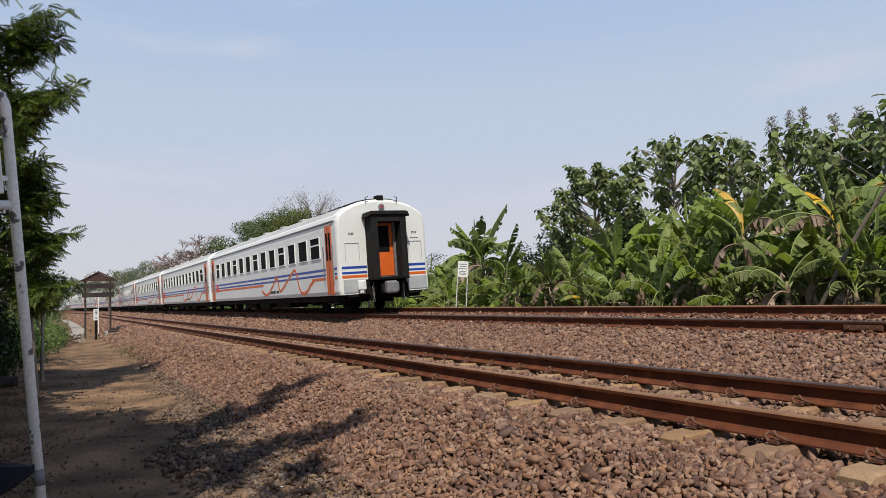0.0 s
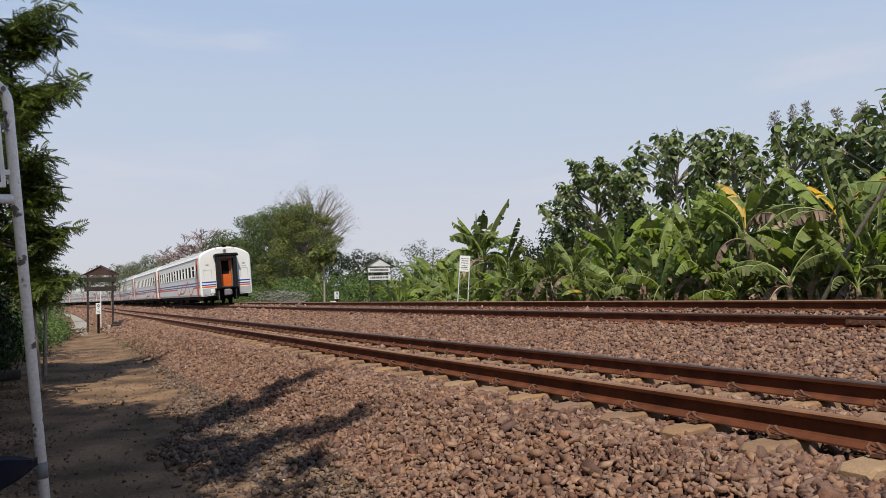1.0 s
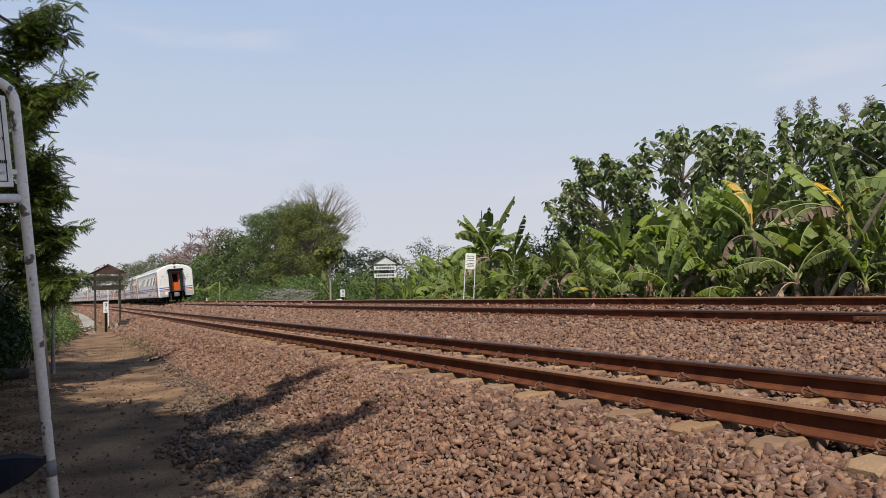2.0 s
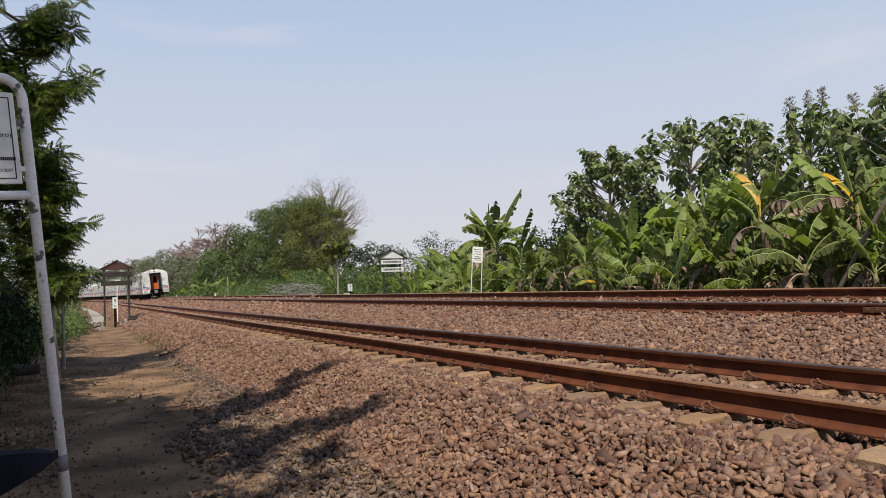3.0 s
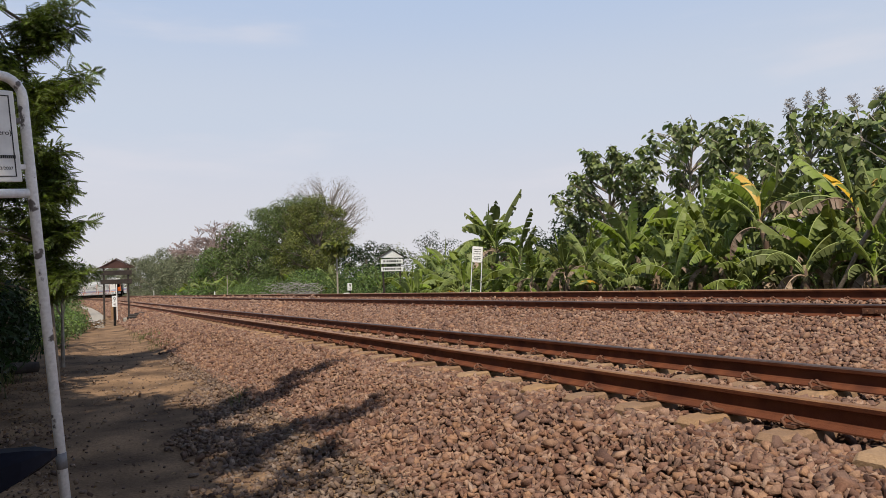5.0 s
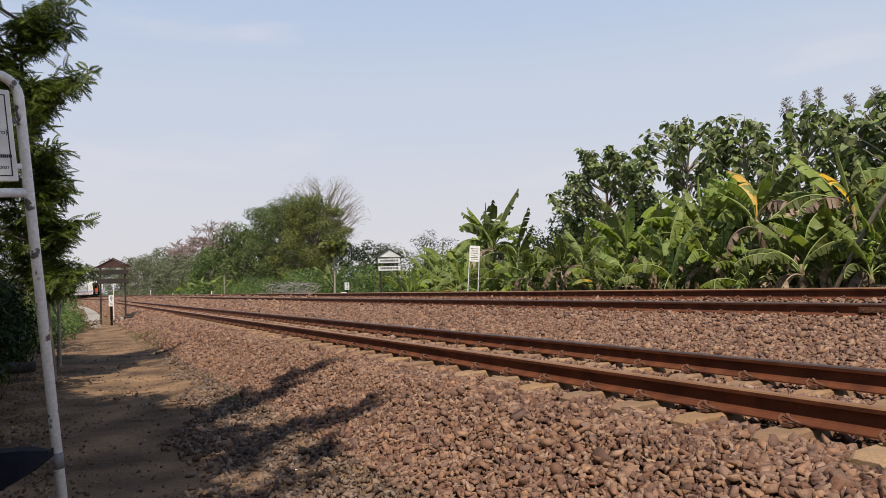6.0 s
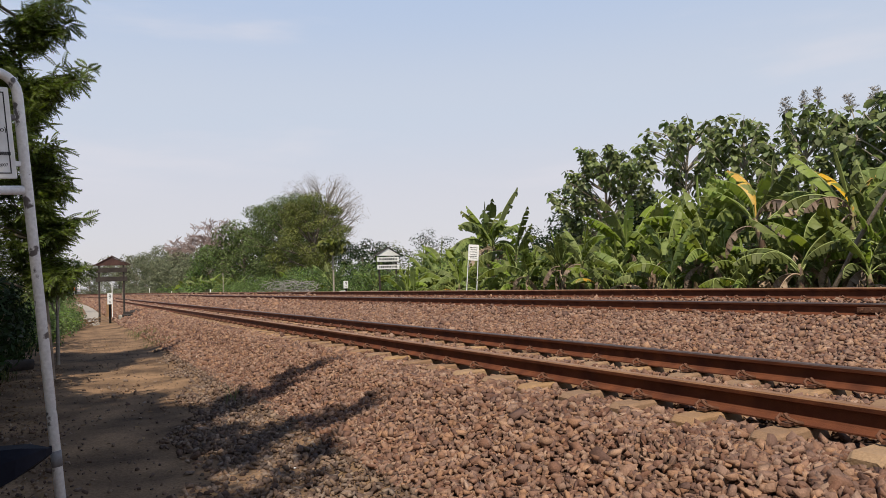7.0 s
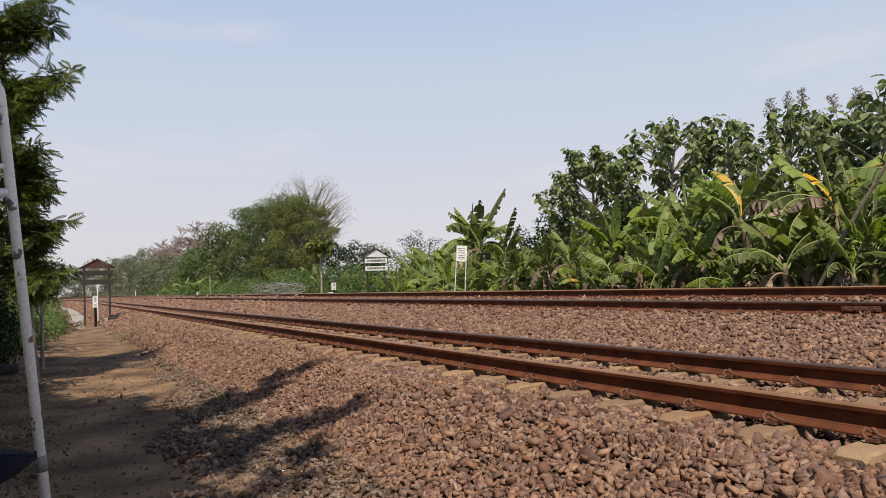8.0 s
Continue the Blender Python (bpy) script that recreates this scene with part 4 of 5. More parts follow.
for s, p, stem, leaf, seed in ((27.6, 16.0, 1.5, 2.0, 801), (29.2, 17.0, 1.9, 2.1, 802), (30.8, 16.2, 1.4, 1.9, 803), (32.6, 17.4, 1.9, 2.1, 804), (28.4, 18.2, 2.2, 2.1, 805), (34.6, 17.0, 1.6, 2.0, 806)):
    banana(s, p, stem, leaf, 9, seed)
for s, p, h, seed in ((30.0, 19.6, 3.1, 811), (34.0, 19.2, 3.0, 812), (38.0, 19.4, 3.2, 813)):
    bush("bush", at(s, p, 0.2), "leafy green bush beside the line", 4.0, 3.4, h, 20, 4200, 0.17, M_LEAF_BUSH, seed, group="undergrowth of the verge")

# undergrowth behind and between the bananas
for i in range(15):
    s = 0.5 + i * 2.5
    bush("bush", at(s, 17.2 + (i % 3) * 0.9, 0.2), "dense dark green undergrowth behind banana plants", 3.4, 3.2, float(np.interp(s, [0, 12, 20, 30, 40], [3.6, 3.4, 2.4, 2.3, 2.4])), 18, 3200, 0.15, M_LEAF_TREE if i % 2 else M_LEAF_BUSH, 400 + i, group="undergrowth of the verge")
for i in range(16):
    s = 2.0 + i * 2.2
    bush("weeds", at(s, 13.4 + 0.5 * (i % 2), 0.25), "low leafy weeds at the edge of the ballast", 2.4, 1.2, 0.75, 9, 420, 0.14, M_LEAF_BUSH, 440 + i, group="weeds of the verge", category="weeds")
for i in range(13):
    s = 36 + i * 4.2
    bush("bush", at(s, 15.6 + (i % 3) * 1.1, 0.2), "leafy green bush beside the line", 5.0, 3.4, 2.2 + 0.7 * (i % 2), 18, 4200, 0.17, M_LEAF_BUSH, 470 + i, group="undergrowth of the verge")

for i in range(9):
    bush("bush", at(1.5 + i * 3.4, 22.6 + (i % 2) * 1.4, 0.2), "dense dark green undergrowth behind banana plants", 4.2, 4.4, 3.4, 18, 2600, 0.22, M_LEAF_BUSH, 610 + i, group="undergrowth of the verge")

# large-leaved trees behind the bananas
BROAD = (BROAD_V, BROAD_F)
TEAK_V = np.array([(0, 0, 0), (0.14, 0.20, 0.06), (0.45, 0.36, 0.06), (0.78, 0.25, -0.08), (1, 0, -0.26), (0.78, -0.25, -0.08), (0.45, -0.36, 0.06), (0.14, -0.20, 0.06), (0.45, 0.0, -0.04), (0.78, 0.0, -0.15)], dtype=float)
TEAK_F = np.array([(0, 1, 8), (1, 2, 8), (2, 3, 9), (2, 9, 8), (3, 4, 9), (4, 5, 9), (5, 6, 9), (9, 6, 8), (6, 7, 8), (7, 0, 8)])


def teak(s, p, label, height, spread, first, shoots, seed, leaf=0.34, per_shoot=26, run=1.1, panicles=0, bark=None, girth=0.12):
    """An upright large-leaved tree: rising shoots, each hung with whorls of drooping leaves; panicles: dry flower heads on top."""
    rng = random.Random(seed)
    npr = np.random.default_rng(seed)
    root = thing("broadleaf_tree", at(s, p, 0.2), label, "tree", "large-leaved trees behind the banana plants")
    bm, pos, axes = bmesh.new(), [], []
    stem = limb(bm, (0, 0, -0.3), (rng.uniform(-0.2, 0.2), rng.uniform(-0.2, 0.2), height * 0.8), girth, girth * 0.4, rng, 8, 0.03, 8)
    tips = []
    for i in range(shoots):
        f = (i + 0.6) / shoots
        z = first + (height - first) * f
        a = i * 2.399 + rng.uniform(-0.4, 0.4)
        wide = math.sin(math.pi * (0.16 + 0.72 * f)) ** 0.8 * (0.45 + 0.55 * rng.random())
        end = Vector((math.cos(a) * spread * wide, math.sin(a) * spread * wide, z))
        k = max(1, min(len(stem) - 1, int((z - run * 0.9) / (height * 0.8) * (len(stem) - 1))))
        pts = limb(bm, stem[k], end, 0.035, 0.010, rng, 5, 0.10, 5)
        low = end - Vector((end.x * 0.25, end.y * 0.25, run * rng.uniform(0.6, 1.0)))
        tips.append(end)
        for j in range(per_shoot):
            g = rng.random() ** 0.8
            pos.append(low.lerp(end, g))
            axes.append(j * 2.0 + rng.uniform(-0.6, 0.6))
    part("trunk", bm, bark or M_BARK_PALE, root, "", smooth=True)
    n = len(pos)
    az, el = np.array(axes), npr.normal(-0.55, 0.38, n)
    x = np.stack([np.cos(az) * np.cos(el), np.sin(az) * np.cos(el), np.sin(el)], -1)
    y = np.cross(np.array([0, 0, 1.0]) + npr.normal(size=(n, 3)) * 0.28, x)
    y /= np.linalg.norm(y, axis=1)[:, None]
    place = np.array([q[:] for q in pos]) + x * npr.uniform(0.04, 0.16, n)[:, None]
    v, f = many(TEAK_V, TEAK_F, place, np.stack([x, y, np.cross(x, y)], -1), (leaf * npr.uniform(0.55, 1.2, n))[:, None])
    part("crown", mesh_of("crown", v, f, M_LEAF_TEAK), None, root)
    if panicles:
        for end in sorted(tips, key=lambda q: -q.z)[:panicles]:
            bm = bmesh.new()
            low = end - Vector((0, 0, 0.35))
            axis = limb(bm, low, low + Vector((rng.uniform(-0.06, 0.06), rng.uniform(-0.06, 0.06), rng.uniform(0.5, 0.65))), 0.012, 0.005, rng, 4, 0.04, 5)
            for j, q in enumerate(axis[1:]):
                for _ in range(12):
                    e = q + Vector((rng.uniform(-1, 1), rng.uniform(-1, 1), rng.uniform(0.2, 1.1))) * (0.20 - 0.025 * j)
                    limb(bm, q, e, 0.005, 0.004, rng, 3, 0.1, 2)
                    for _ in range(4):
                        limb(bm, e, e + Vector((rng.uniform(-1, 1), rng.uniform(-1, 1), rng.uniform(-0.3, 1))) * 0.06, 0.008, 0.007, rng, 3, 0.0, 1)
            part("flower_head", bm, M_TWIG, root, "dry grey flower head")
    return root


teak(24.2, 21.6, "dense broad-leaved tree with a rounded dark green crown", 7.1, 2.95, 1.4, 120, 31, 0.26, 46, 0.95, bark=M_BARK)
teak(19.3, 21.4, "open broad-leaved tree with pale bare branches below", 7.3, 2.3, 5.0, 42, 32, 0.29, 24, 0.85, girth=0.07)
teak(16.9, 21.6, "tall broad-leaved tree with tufted shoots", 6.9, 1.8, 3.0, 44, 33, 0.30, 30, 1.1, girth=0.09)
teak(14.1, 21.0, "tall broad-leaved tree with tufted shoots and dry flower heads", 6.7, 1.7, 2.4, 38, 34, 0.30, 32, 1.2, panicles=3)
teak(12.0, 20.4, "tall broad-leaved tree with tufted shoots and dry flower heads", 6.1, 1.6, 2.2, 38, 35, 0.30, 32, 1.2, panicles=2)
teak(10.4, 20.0, "broad-leaved tree rising behind banana plants", 6.3, 1.7, 2.2, 34, 36, 0.31, 30, 1.2)
teak(8.2, 20.2, "broad-leaved tree rising behind banana plants", 6.2, 1.8, 2.0, 30, 37, 0.33, 28, 1.2)
teak(5.0, 20.4, "broad-leaved tree rising behind banana plants", 6.0, 1.9, 2.0, 28, 38, 0.34, 26, 1.2)
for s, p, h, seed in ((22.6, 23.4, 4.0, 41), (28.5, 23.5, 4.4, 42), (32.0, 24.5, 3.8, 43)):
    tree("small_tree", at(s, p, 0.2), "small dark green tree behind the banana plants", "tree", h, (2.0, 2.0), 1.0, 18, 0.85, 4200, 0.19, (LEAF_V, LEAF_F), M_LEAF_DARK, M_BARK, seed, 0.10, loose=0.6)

# a leaning bare trunk among the bananas
root = thing("leaning_trunk", at(9.15, 13.7, 0.3), "thin grey leaning tree trunk without leaves", "tree trunk")
part("trunk", tube(bmesh.new(), [(0, 0.0, -0.3), (0.02, -0.36, 0.7), (0.05, -0.86, 1.6), (0.1, -1.24, 2.2), (0.2, -1.75, 3.0), (0.3, -2.2, 3.6)], [0.055, 0.05, 0.045, 0.04, 0.033, 0.02], 9), M_BARK, root, smooth=True)

# papaya with a thin stem
root = thing("papaya_tree", at(38.6, 13.5, 0.3), "slender papaya tree with a drooping tuft of leaves", "tree")
part("trunk", tube(bmesh.new(), [(0, 0, -0.2), (0.02, 0, 1.8), (0.0, 0, 3.45)], [0.06, 0.05, 0.04], 8), M_BARK_PALE, root)
foliage("crown", [(0, 0, 3.5)], [(0.8, 0.8, 0.42)], 260, 0.34, BROAD, M_LEAF_OLIVE, 51, root, 0.9, 0.6, shell=0.1)

# the great tree and its neighbours down the line
SIMPLE = (SLIM_V, SLIM_F)
tree("large_tree", at(76, 22.2, 0.2), "large round green tree beside the line", "tree", 11.6, (4.8, 5.0), 0.8, 64, 1.35, 40000, 0.23, SIMPLE, M_LEAF_TREE, M_BARK, 61, 0.35, tall=0.62, loose=0.55)
tree("large_tree", at(63.5, 20.2, 0.2), "large olive green tree with drooping branches", "tree", 9.5, (3.6, 4.2), 0.5, 58, 1.0, 36000, 0.19, SIMPLE, M_LEAF_OLIVE, M_BARK, 62, 0.3, tall=0.62, loose=0.55)
tree("large_tree", at(93, 25.0, 0.2), "tall green tree behind the large tree", "tree", 12.6, (5.0, 5.2), 0.8, 50, 1.35, 26000, 0.25, SIMPLE, M_LEAF_TREE, M_BARK, 63, 0.3, tall=0.62, loose=0.55)
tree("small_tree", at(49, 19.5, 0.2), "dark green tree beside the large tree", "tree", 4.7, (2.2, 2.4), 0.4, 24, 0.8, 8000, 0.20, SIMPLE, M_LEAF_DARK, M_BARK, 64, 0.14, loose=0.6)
tree("bare_tree", at(79.0, 26.6, 0.2), "nearly leafless grey tree with fine twigs", "tree", 14.2, (4.9, 4.9), 6.2, 120, 1.1, 5200, 0.15, SIMPLE, M_LEAF_DRY, M_TWIG, 68, 0.30, tall=0.9)
bare_tree(at(112, 21.0, 0.2), "leafless tree with reddish twigs", 16.8, 1.0, 66, M_TWIG_PINK, 0.30, 6, 3, 0.035, 0.35)
bare_tree(at(126, 20.5, 0.2), "leafless tree with reddish twigs", 16.4, 1.0, 67, M_TWIG_PINK, 0.28, 6, 3, 0.035, 0.35)
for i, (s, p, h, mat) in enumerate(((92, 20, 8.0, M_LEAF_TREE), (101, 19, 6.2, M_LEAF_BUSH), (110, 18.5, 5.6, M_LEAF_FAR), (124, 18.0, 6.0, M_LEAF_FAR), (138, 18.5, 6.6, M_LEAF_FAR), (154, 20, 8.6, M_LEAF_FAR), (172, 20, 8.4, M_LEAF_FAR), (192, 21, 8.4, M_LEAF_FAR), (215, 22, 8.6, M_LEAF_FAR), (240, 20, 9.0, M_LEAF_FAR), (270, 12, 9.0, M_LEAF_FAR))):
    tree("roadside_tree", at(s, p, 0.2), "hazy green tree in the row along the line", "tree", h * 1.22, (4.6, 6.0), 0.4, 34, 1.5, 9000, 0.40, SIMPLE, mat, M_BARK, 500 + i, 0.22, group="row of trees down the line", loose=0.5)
for s, p, h, mat, seed in ((84, 37, 6.4, M_LEAF_FAR, 71), (90, 46, 8.6, M_LEAF_DARK, 72)):
    tree("far_tree", at(s, p, 0.2), "distant tree showing above the bushes", "tree", h, (3.2, 3.2), 2.2, 16, 1.3, 1500, 0.36, SIMPLE, mat, M_BARK, seed, 0.2)
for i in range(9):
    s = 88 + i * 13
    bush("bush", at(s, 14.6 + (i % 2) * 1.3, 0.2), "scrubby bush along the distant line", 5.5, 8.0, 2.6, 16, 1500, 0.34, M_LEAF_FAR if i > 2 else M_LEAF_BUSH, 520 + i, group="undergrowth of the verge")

# heap of cut branches below the great tree
root = thing("brush_heap", at(46, 12.9, 0.35), "heap of dry cut branches below the large tree", "brush heap")
rng = random.Random(8)
bm = bmesh.new()
for i in range(240):
    a = Vector((rng.uniform(-0.8, 0.8), rng.uniform(-4.5, 4.5), rng.uniform(0.2, 1.35)))
    limb(bm, a, a + Vector((rng.uniform(-0.8, 0.8), rng.uniform(-1.4, 1.4), rng.uniform(-0.2, 0.35))), 0.022, 0.008, rng, 4, 0.15, 2)
tagged(part("brushwood", bm, M_TWIG, root), kind="stuff")

# ---- trees beside the footpath
FEATHER = (FROND_V, FROND_F)


def feather_tree(s, p, height, tips, fill, fronds, seed, trunk=0.075, label="leafy tree with feathery dark leaves beside the footpath", size=0.27, inward=0.0, bare=0):
    """tips: (ds, dp, z) ends of the long sprays; fill: (ds, dp, z, r) inner masses of foliage."""
    rng = random.Random(seed)
    root = thing("feathery_tree", at(s, p, 0.05), label, "tree", "trees beside the footpath")
    bm = bmesh.new()
    stem = limb(bm, (0, 0, -0.3), (-0.5, 0.2, height * 0.85), trunk, trunk * 0.3, rng, 9, 0.05, 8)
    cs, rs = [], []
    for ds, dp, z in tips:
        f = max(0.1, min(0.95, (z - 0.1) / (height * 0.85)))
        root_at = Vector((-0.5 * f, 0.2 * f, (z - 0.35) if f < 0.95 else height * 0.8))
        end = Vector((dp - inward, ds, z))
        pts = limb(bm, root_at, end, 0.03, 0.006, rng, 5, 0.10, 5)
        for i, q in enumerate(pts[1 + bare:], 1 + bare):
            f = i / 5
            cs.append(tuple(q))
            r = 0.36 - 0.22 * f
            rs.append((r, r, r * 0.5))
    for ds, dp, z, r in fill:
        dp -= inward
        k = max(1, min(len(stem) - 1, int(len(stem) * z / height)))
        limb(bm, stem[k], (dp, ds, z), 0.03, 0.01, rng, 5, 0.12, 3)
        for _ in range(6):
            cs.append((dp + rng.uniform(-1, 1) * r, ds + rng.uniform(-1, 1) * r, z + rng.uniform(-0.7, 0.7) * r))
            k2 = r * rng.uniform(0.35, 0.6)
            rs.append((k2, k2, k2 * 0.6))
    part("trunk", bm, M_BARK, root, smooth=True)
    foliage("crown", cs, rs, fronds, size, FEATHER, M_LEAF_FEATHER, seed, root, 0.45, 0.45, shell=0.1)
    return root


feather_tree(14.2, -0.27, 7.6,
             [(-0.5, 1.08, 5.45), (-0.8, 0.95, 5.15), (-0.4, 0.75, 6.2), (-0.6, 1.0, 6.7), (-0.4, 0.62, 4.05), (-0.2, 0.55, 3.75), (-0.5, 0.78, 3.4), (-0.3, 0.92, 2.78), (-0.6, 0.7, 2.55), (-0.2, 0.5, 2.1), (-0.5, 0.75, 1.85), (-0.8, 0.2, 4.7), (0.5, 0.6, 7.1), (-0.8, 0.3, 3.0)],
             [(0, -0.5, 6.6, 0.8), (-0.3, -0.9, 5.6, 0.8), (0.2, -0.5, 4.6, 0.7), (-0.2, -0.7, 3.7, 0.75), (0, -0.6, 2.8, 0.7), (-0.4, -1.3, 2.1, 0.7), (0.3, -1.9, 4.6, 1.0), (0.2, -2.0, 3.0, 1.0), (0.2, -2.2, 6.4, 1.2), (0.2, 0.0, 2.2, 0.45), (0.0, -0.1, 3.3, 0.5), (0.0, -0.1, 5.2, 0.5), (-0.2, -1.2, 6.9, 0.8)], 11500, 81, inward=0.48)
feather_tree(22.5, -2.4, 6.0, [(0, 1.6, 4.4), (0.5, 1.5, 3.4), (0, 1.4, 2.6)], [(0, 0, 4.9, 1.2), (0, -1, 3.6, 1.2), (0, 0.3, 2.9, 1.0), (0.4, 0, 2.0, 0.9)], 1500, 82, 0.10, "feathery tree shading the footpath")
# mostly out of view, placed for the shadows that fall on path and bushes
for i, (s, p, h, sx, sy, first, n) in enumerate(((3.6, -3.8, 10.0, 2.0, 3.0, 6.0, 9000), (7.0, -3.9, 7.6, 2.0, 2.2, 3.4, 13000), (15.4, -3.5, 7.0, 2.1, 1.8, 2.0, 9000), (18.8, -3.1, 6.4, 2.2, 2.6, 2.0, 2600), (-0.2, -3.6, 9.6, 2.2, 2.6, 5.8, 7000), (10.8, -3.5, 6.8, 1.6, 1.6, 2.4, 8000))):
    tree("shade_tree", at(s, p, 0.1), "leafy tree added beside the footpath to block light", "tree", h, (sx, sy), first, 26, 0.85, n, 0.29, SIMPLE, M_LEAF_FEATHER, M_BARK, 83 + i, 0.13, group="trees beside the footpath")
# unseen trees added left of the path to keep low sky light off the rails
for i, (s, p) in enumerate(((-5.5, -6.5), (-10.5, -6.8), (-16, -7.0), (2.0, -7.2), (8.0, -7.0))):
    tree("shade_tree", at(s, p, 0.1), "leafy tree added beside the footpath to block light", "tree", 7.4, (2.4, 3.4), 0.8, 30, 1.15, 4200, 0.34, SIMPLE, M_LEAF_FEATHER, M_BARK, 840 + i, 0.13, group="trees beside the footpath", loose=0.6)
# the first five bushes use the leaf green with shade painted in
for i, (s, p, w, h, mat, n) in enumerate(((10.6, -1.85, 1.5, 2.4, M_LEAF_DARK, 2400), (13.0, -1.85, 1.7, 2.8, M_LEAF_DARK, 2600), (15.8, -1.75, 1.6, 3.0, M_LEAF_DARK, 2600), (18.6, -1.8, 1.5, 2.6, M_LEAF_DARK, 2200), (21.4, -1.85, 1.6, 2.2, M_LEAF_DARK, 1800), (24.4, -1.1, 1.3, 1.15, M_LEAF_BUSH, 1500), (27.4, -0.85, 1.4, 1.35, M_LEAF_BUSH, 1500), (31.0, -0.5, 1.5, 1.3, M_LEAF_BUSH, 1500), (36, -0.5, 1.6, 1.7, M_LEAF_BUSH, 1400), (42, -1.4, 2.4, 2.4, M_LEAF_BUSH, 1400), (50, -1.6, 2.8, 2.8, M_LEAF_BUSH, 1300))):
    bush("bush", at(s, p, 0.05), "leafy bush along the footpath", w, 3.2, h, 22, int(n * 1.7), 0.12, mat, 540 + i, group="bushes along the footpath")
feather_tree(4.2, -2.6, 8.6, [(0.9, 3.55, 6.5), (0.6, 2.9, 6.8), (1.3, 2.6, 6.4), (-1.6, 3.05, 6.5), (-1.3, 2.4, 6.7), (-2.3, 2.5, 6.4), (-0.3, 1.7, 6.9), (0.7, 2.2, 6.5), (1.1, 3.1, 6.7), (-1.8, 1.9, 6.5), (-1.7, 2.7, 6.7), (0.5, 1.5, 6.6), (-2.9, 2.1, 6.4), (-3.1, 1.6, 6.3)],
             [(0, 0, 7.6, 0.9), (0.6, 0.9, 7.0, 0.5), (-0.2, -0.4, 6.6, 0.5)], 7500, 93, 0.09, "feathery tree reaching over the footpath", 0.30, bare=1)
tree("small_tree", at(17.0, -0.22, 0.0), "slender little tree with a flat crown beside the footpath", "tree", 2.35, (0.5, 0.8), 1.75, 9, 0.27, 520, 0.20, FEATHER, M_LEAF_FEATHER, M_BARK_PALE, 94, 0.05, tall=0.5)
tree("small_tree", at(58, -0.9, 0.1), "small green tree beyond the bushes of the footpath", "tree", 5.2, (2.0, 2.0), 1.2, 16, 0.8, 1500, 0.26, SIMPLE, M_LEAF_TREE, M_BARK, 91, 0.1)
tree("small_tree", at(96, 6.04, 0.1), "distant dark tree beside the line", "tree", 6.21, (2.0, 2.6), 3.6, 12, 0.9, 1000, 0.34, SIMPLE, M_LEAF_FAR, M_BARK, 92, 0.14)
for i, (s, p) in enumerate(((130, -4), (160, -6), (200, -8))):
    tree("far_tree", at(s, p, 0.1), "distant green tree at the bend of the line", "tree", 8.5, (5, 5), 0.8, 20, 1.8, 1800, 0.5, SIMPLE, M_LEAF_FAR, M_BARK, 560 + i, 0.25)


# ---------------------------------------------------------------- signs and posts
def writing(text, size, material, parent, m, label=""):
    cu = bpy.data.curves.new("lettering", "FONT")
    cu.body, cu.size, cu.extrude = text, size, 0.001
    cu.materials.append(material)
    ob = new("lettering", cu)
    bpy.context.view_layer.update()
    me = bpy.data.meshes.new_from_object(ob.evaluated_get(bpy.context.evaluated_depsgraph_get()))
    bpy.data.objects.remove(ob)
    return part("lettering", me, material, parent, label, m)


def roof_sign(m, dark, label):
    """A small gabled notice frame: two posts, two planks, a pitched roof board; local x across, faces -y."""
    root = thing("gabled_sign", m, label, "sign", "gabled notice frames")
    plank_m = M_WOOD_DARK if dark else M_SIGN
    for x in (-0.56, 0.56):
        part("post", boxed(x - 0.042, x + 0.042, -0.04, 0.04, -0.6, 2.42, 0.008), M_WOOD_DARK, root, "dark post")
    for z in (1.72, 2.10):
        pl = part("plank", boxed(-0.72, 0.72, -0.085, -0.043, z, z + (0.2 if dark else 0.22), 0.006), plank_m, root)
        if not dark:
            r = random.Random(int(z * 10))
            bm = bmesh.new()
            x = -0.6
            while x < 0.55:
                w = r.uniform(0.03, 0.09)
                box(bm, x, x + w, -0.089, -0.085, z + 0.07, z + 0.17)
                x += w + r.uniform(0.02, 0.05)
            part("lettering", bm, M_INK, pl)
    bm = bmesh.new()
    tri = [(-0.82, 2.40), (0.82, 2.40), (0.0, 2.78)]
    a = [bm.verts.new((x, -0.08, z)) for x, z in tri]
    b = [bm.verts.new((x, 0.06, z)) for x, z in tri]
    bm.faces.new(a)
    bm.faces.new(b[::-1])
    for i in range(3):
        bm.faces.new((a[i], b[i], b[(i + 1) % 3], a[(i + 1) % 3]))
    part("gable", bm, M_ROOF_RED if dark else M_SIGN, root)
    for sg in (-1, 1):
        bm = bmesh.new()
        box(bm, 0, 0.96, -0.12, 0.12, 0, 0.03, 0, pose(0, 0, 2.80, 0, 24.5, 0) if sg > 0 else pose(0, 0, 2.80, 0, 180 - 24.5, 0))
        part("roof_board", bm, M_ROOF_RED if dark else M_WOOD_DARK, root)
    return root


roof_sign(at(37.6, 1.855, 0.05, 2) @ Matrix.Diagonal((0.97, 1, 1.14, 1)), True, "weathered gabled notice frame on two posts beside the footpath")
roof_sign(at(31.2, 13.7, 0.42, 8) @ Matrix.Diagonal((0.86, 0.86, 0.97, 1)), False, "gabled notice frame with two white lettered planks")


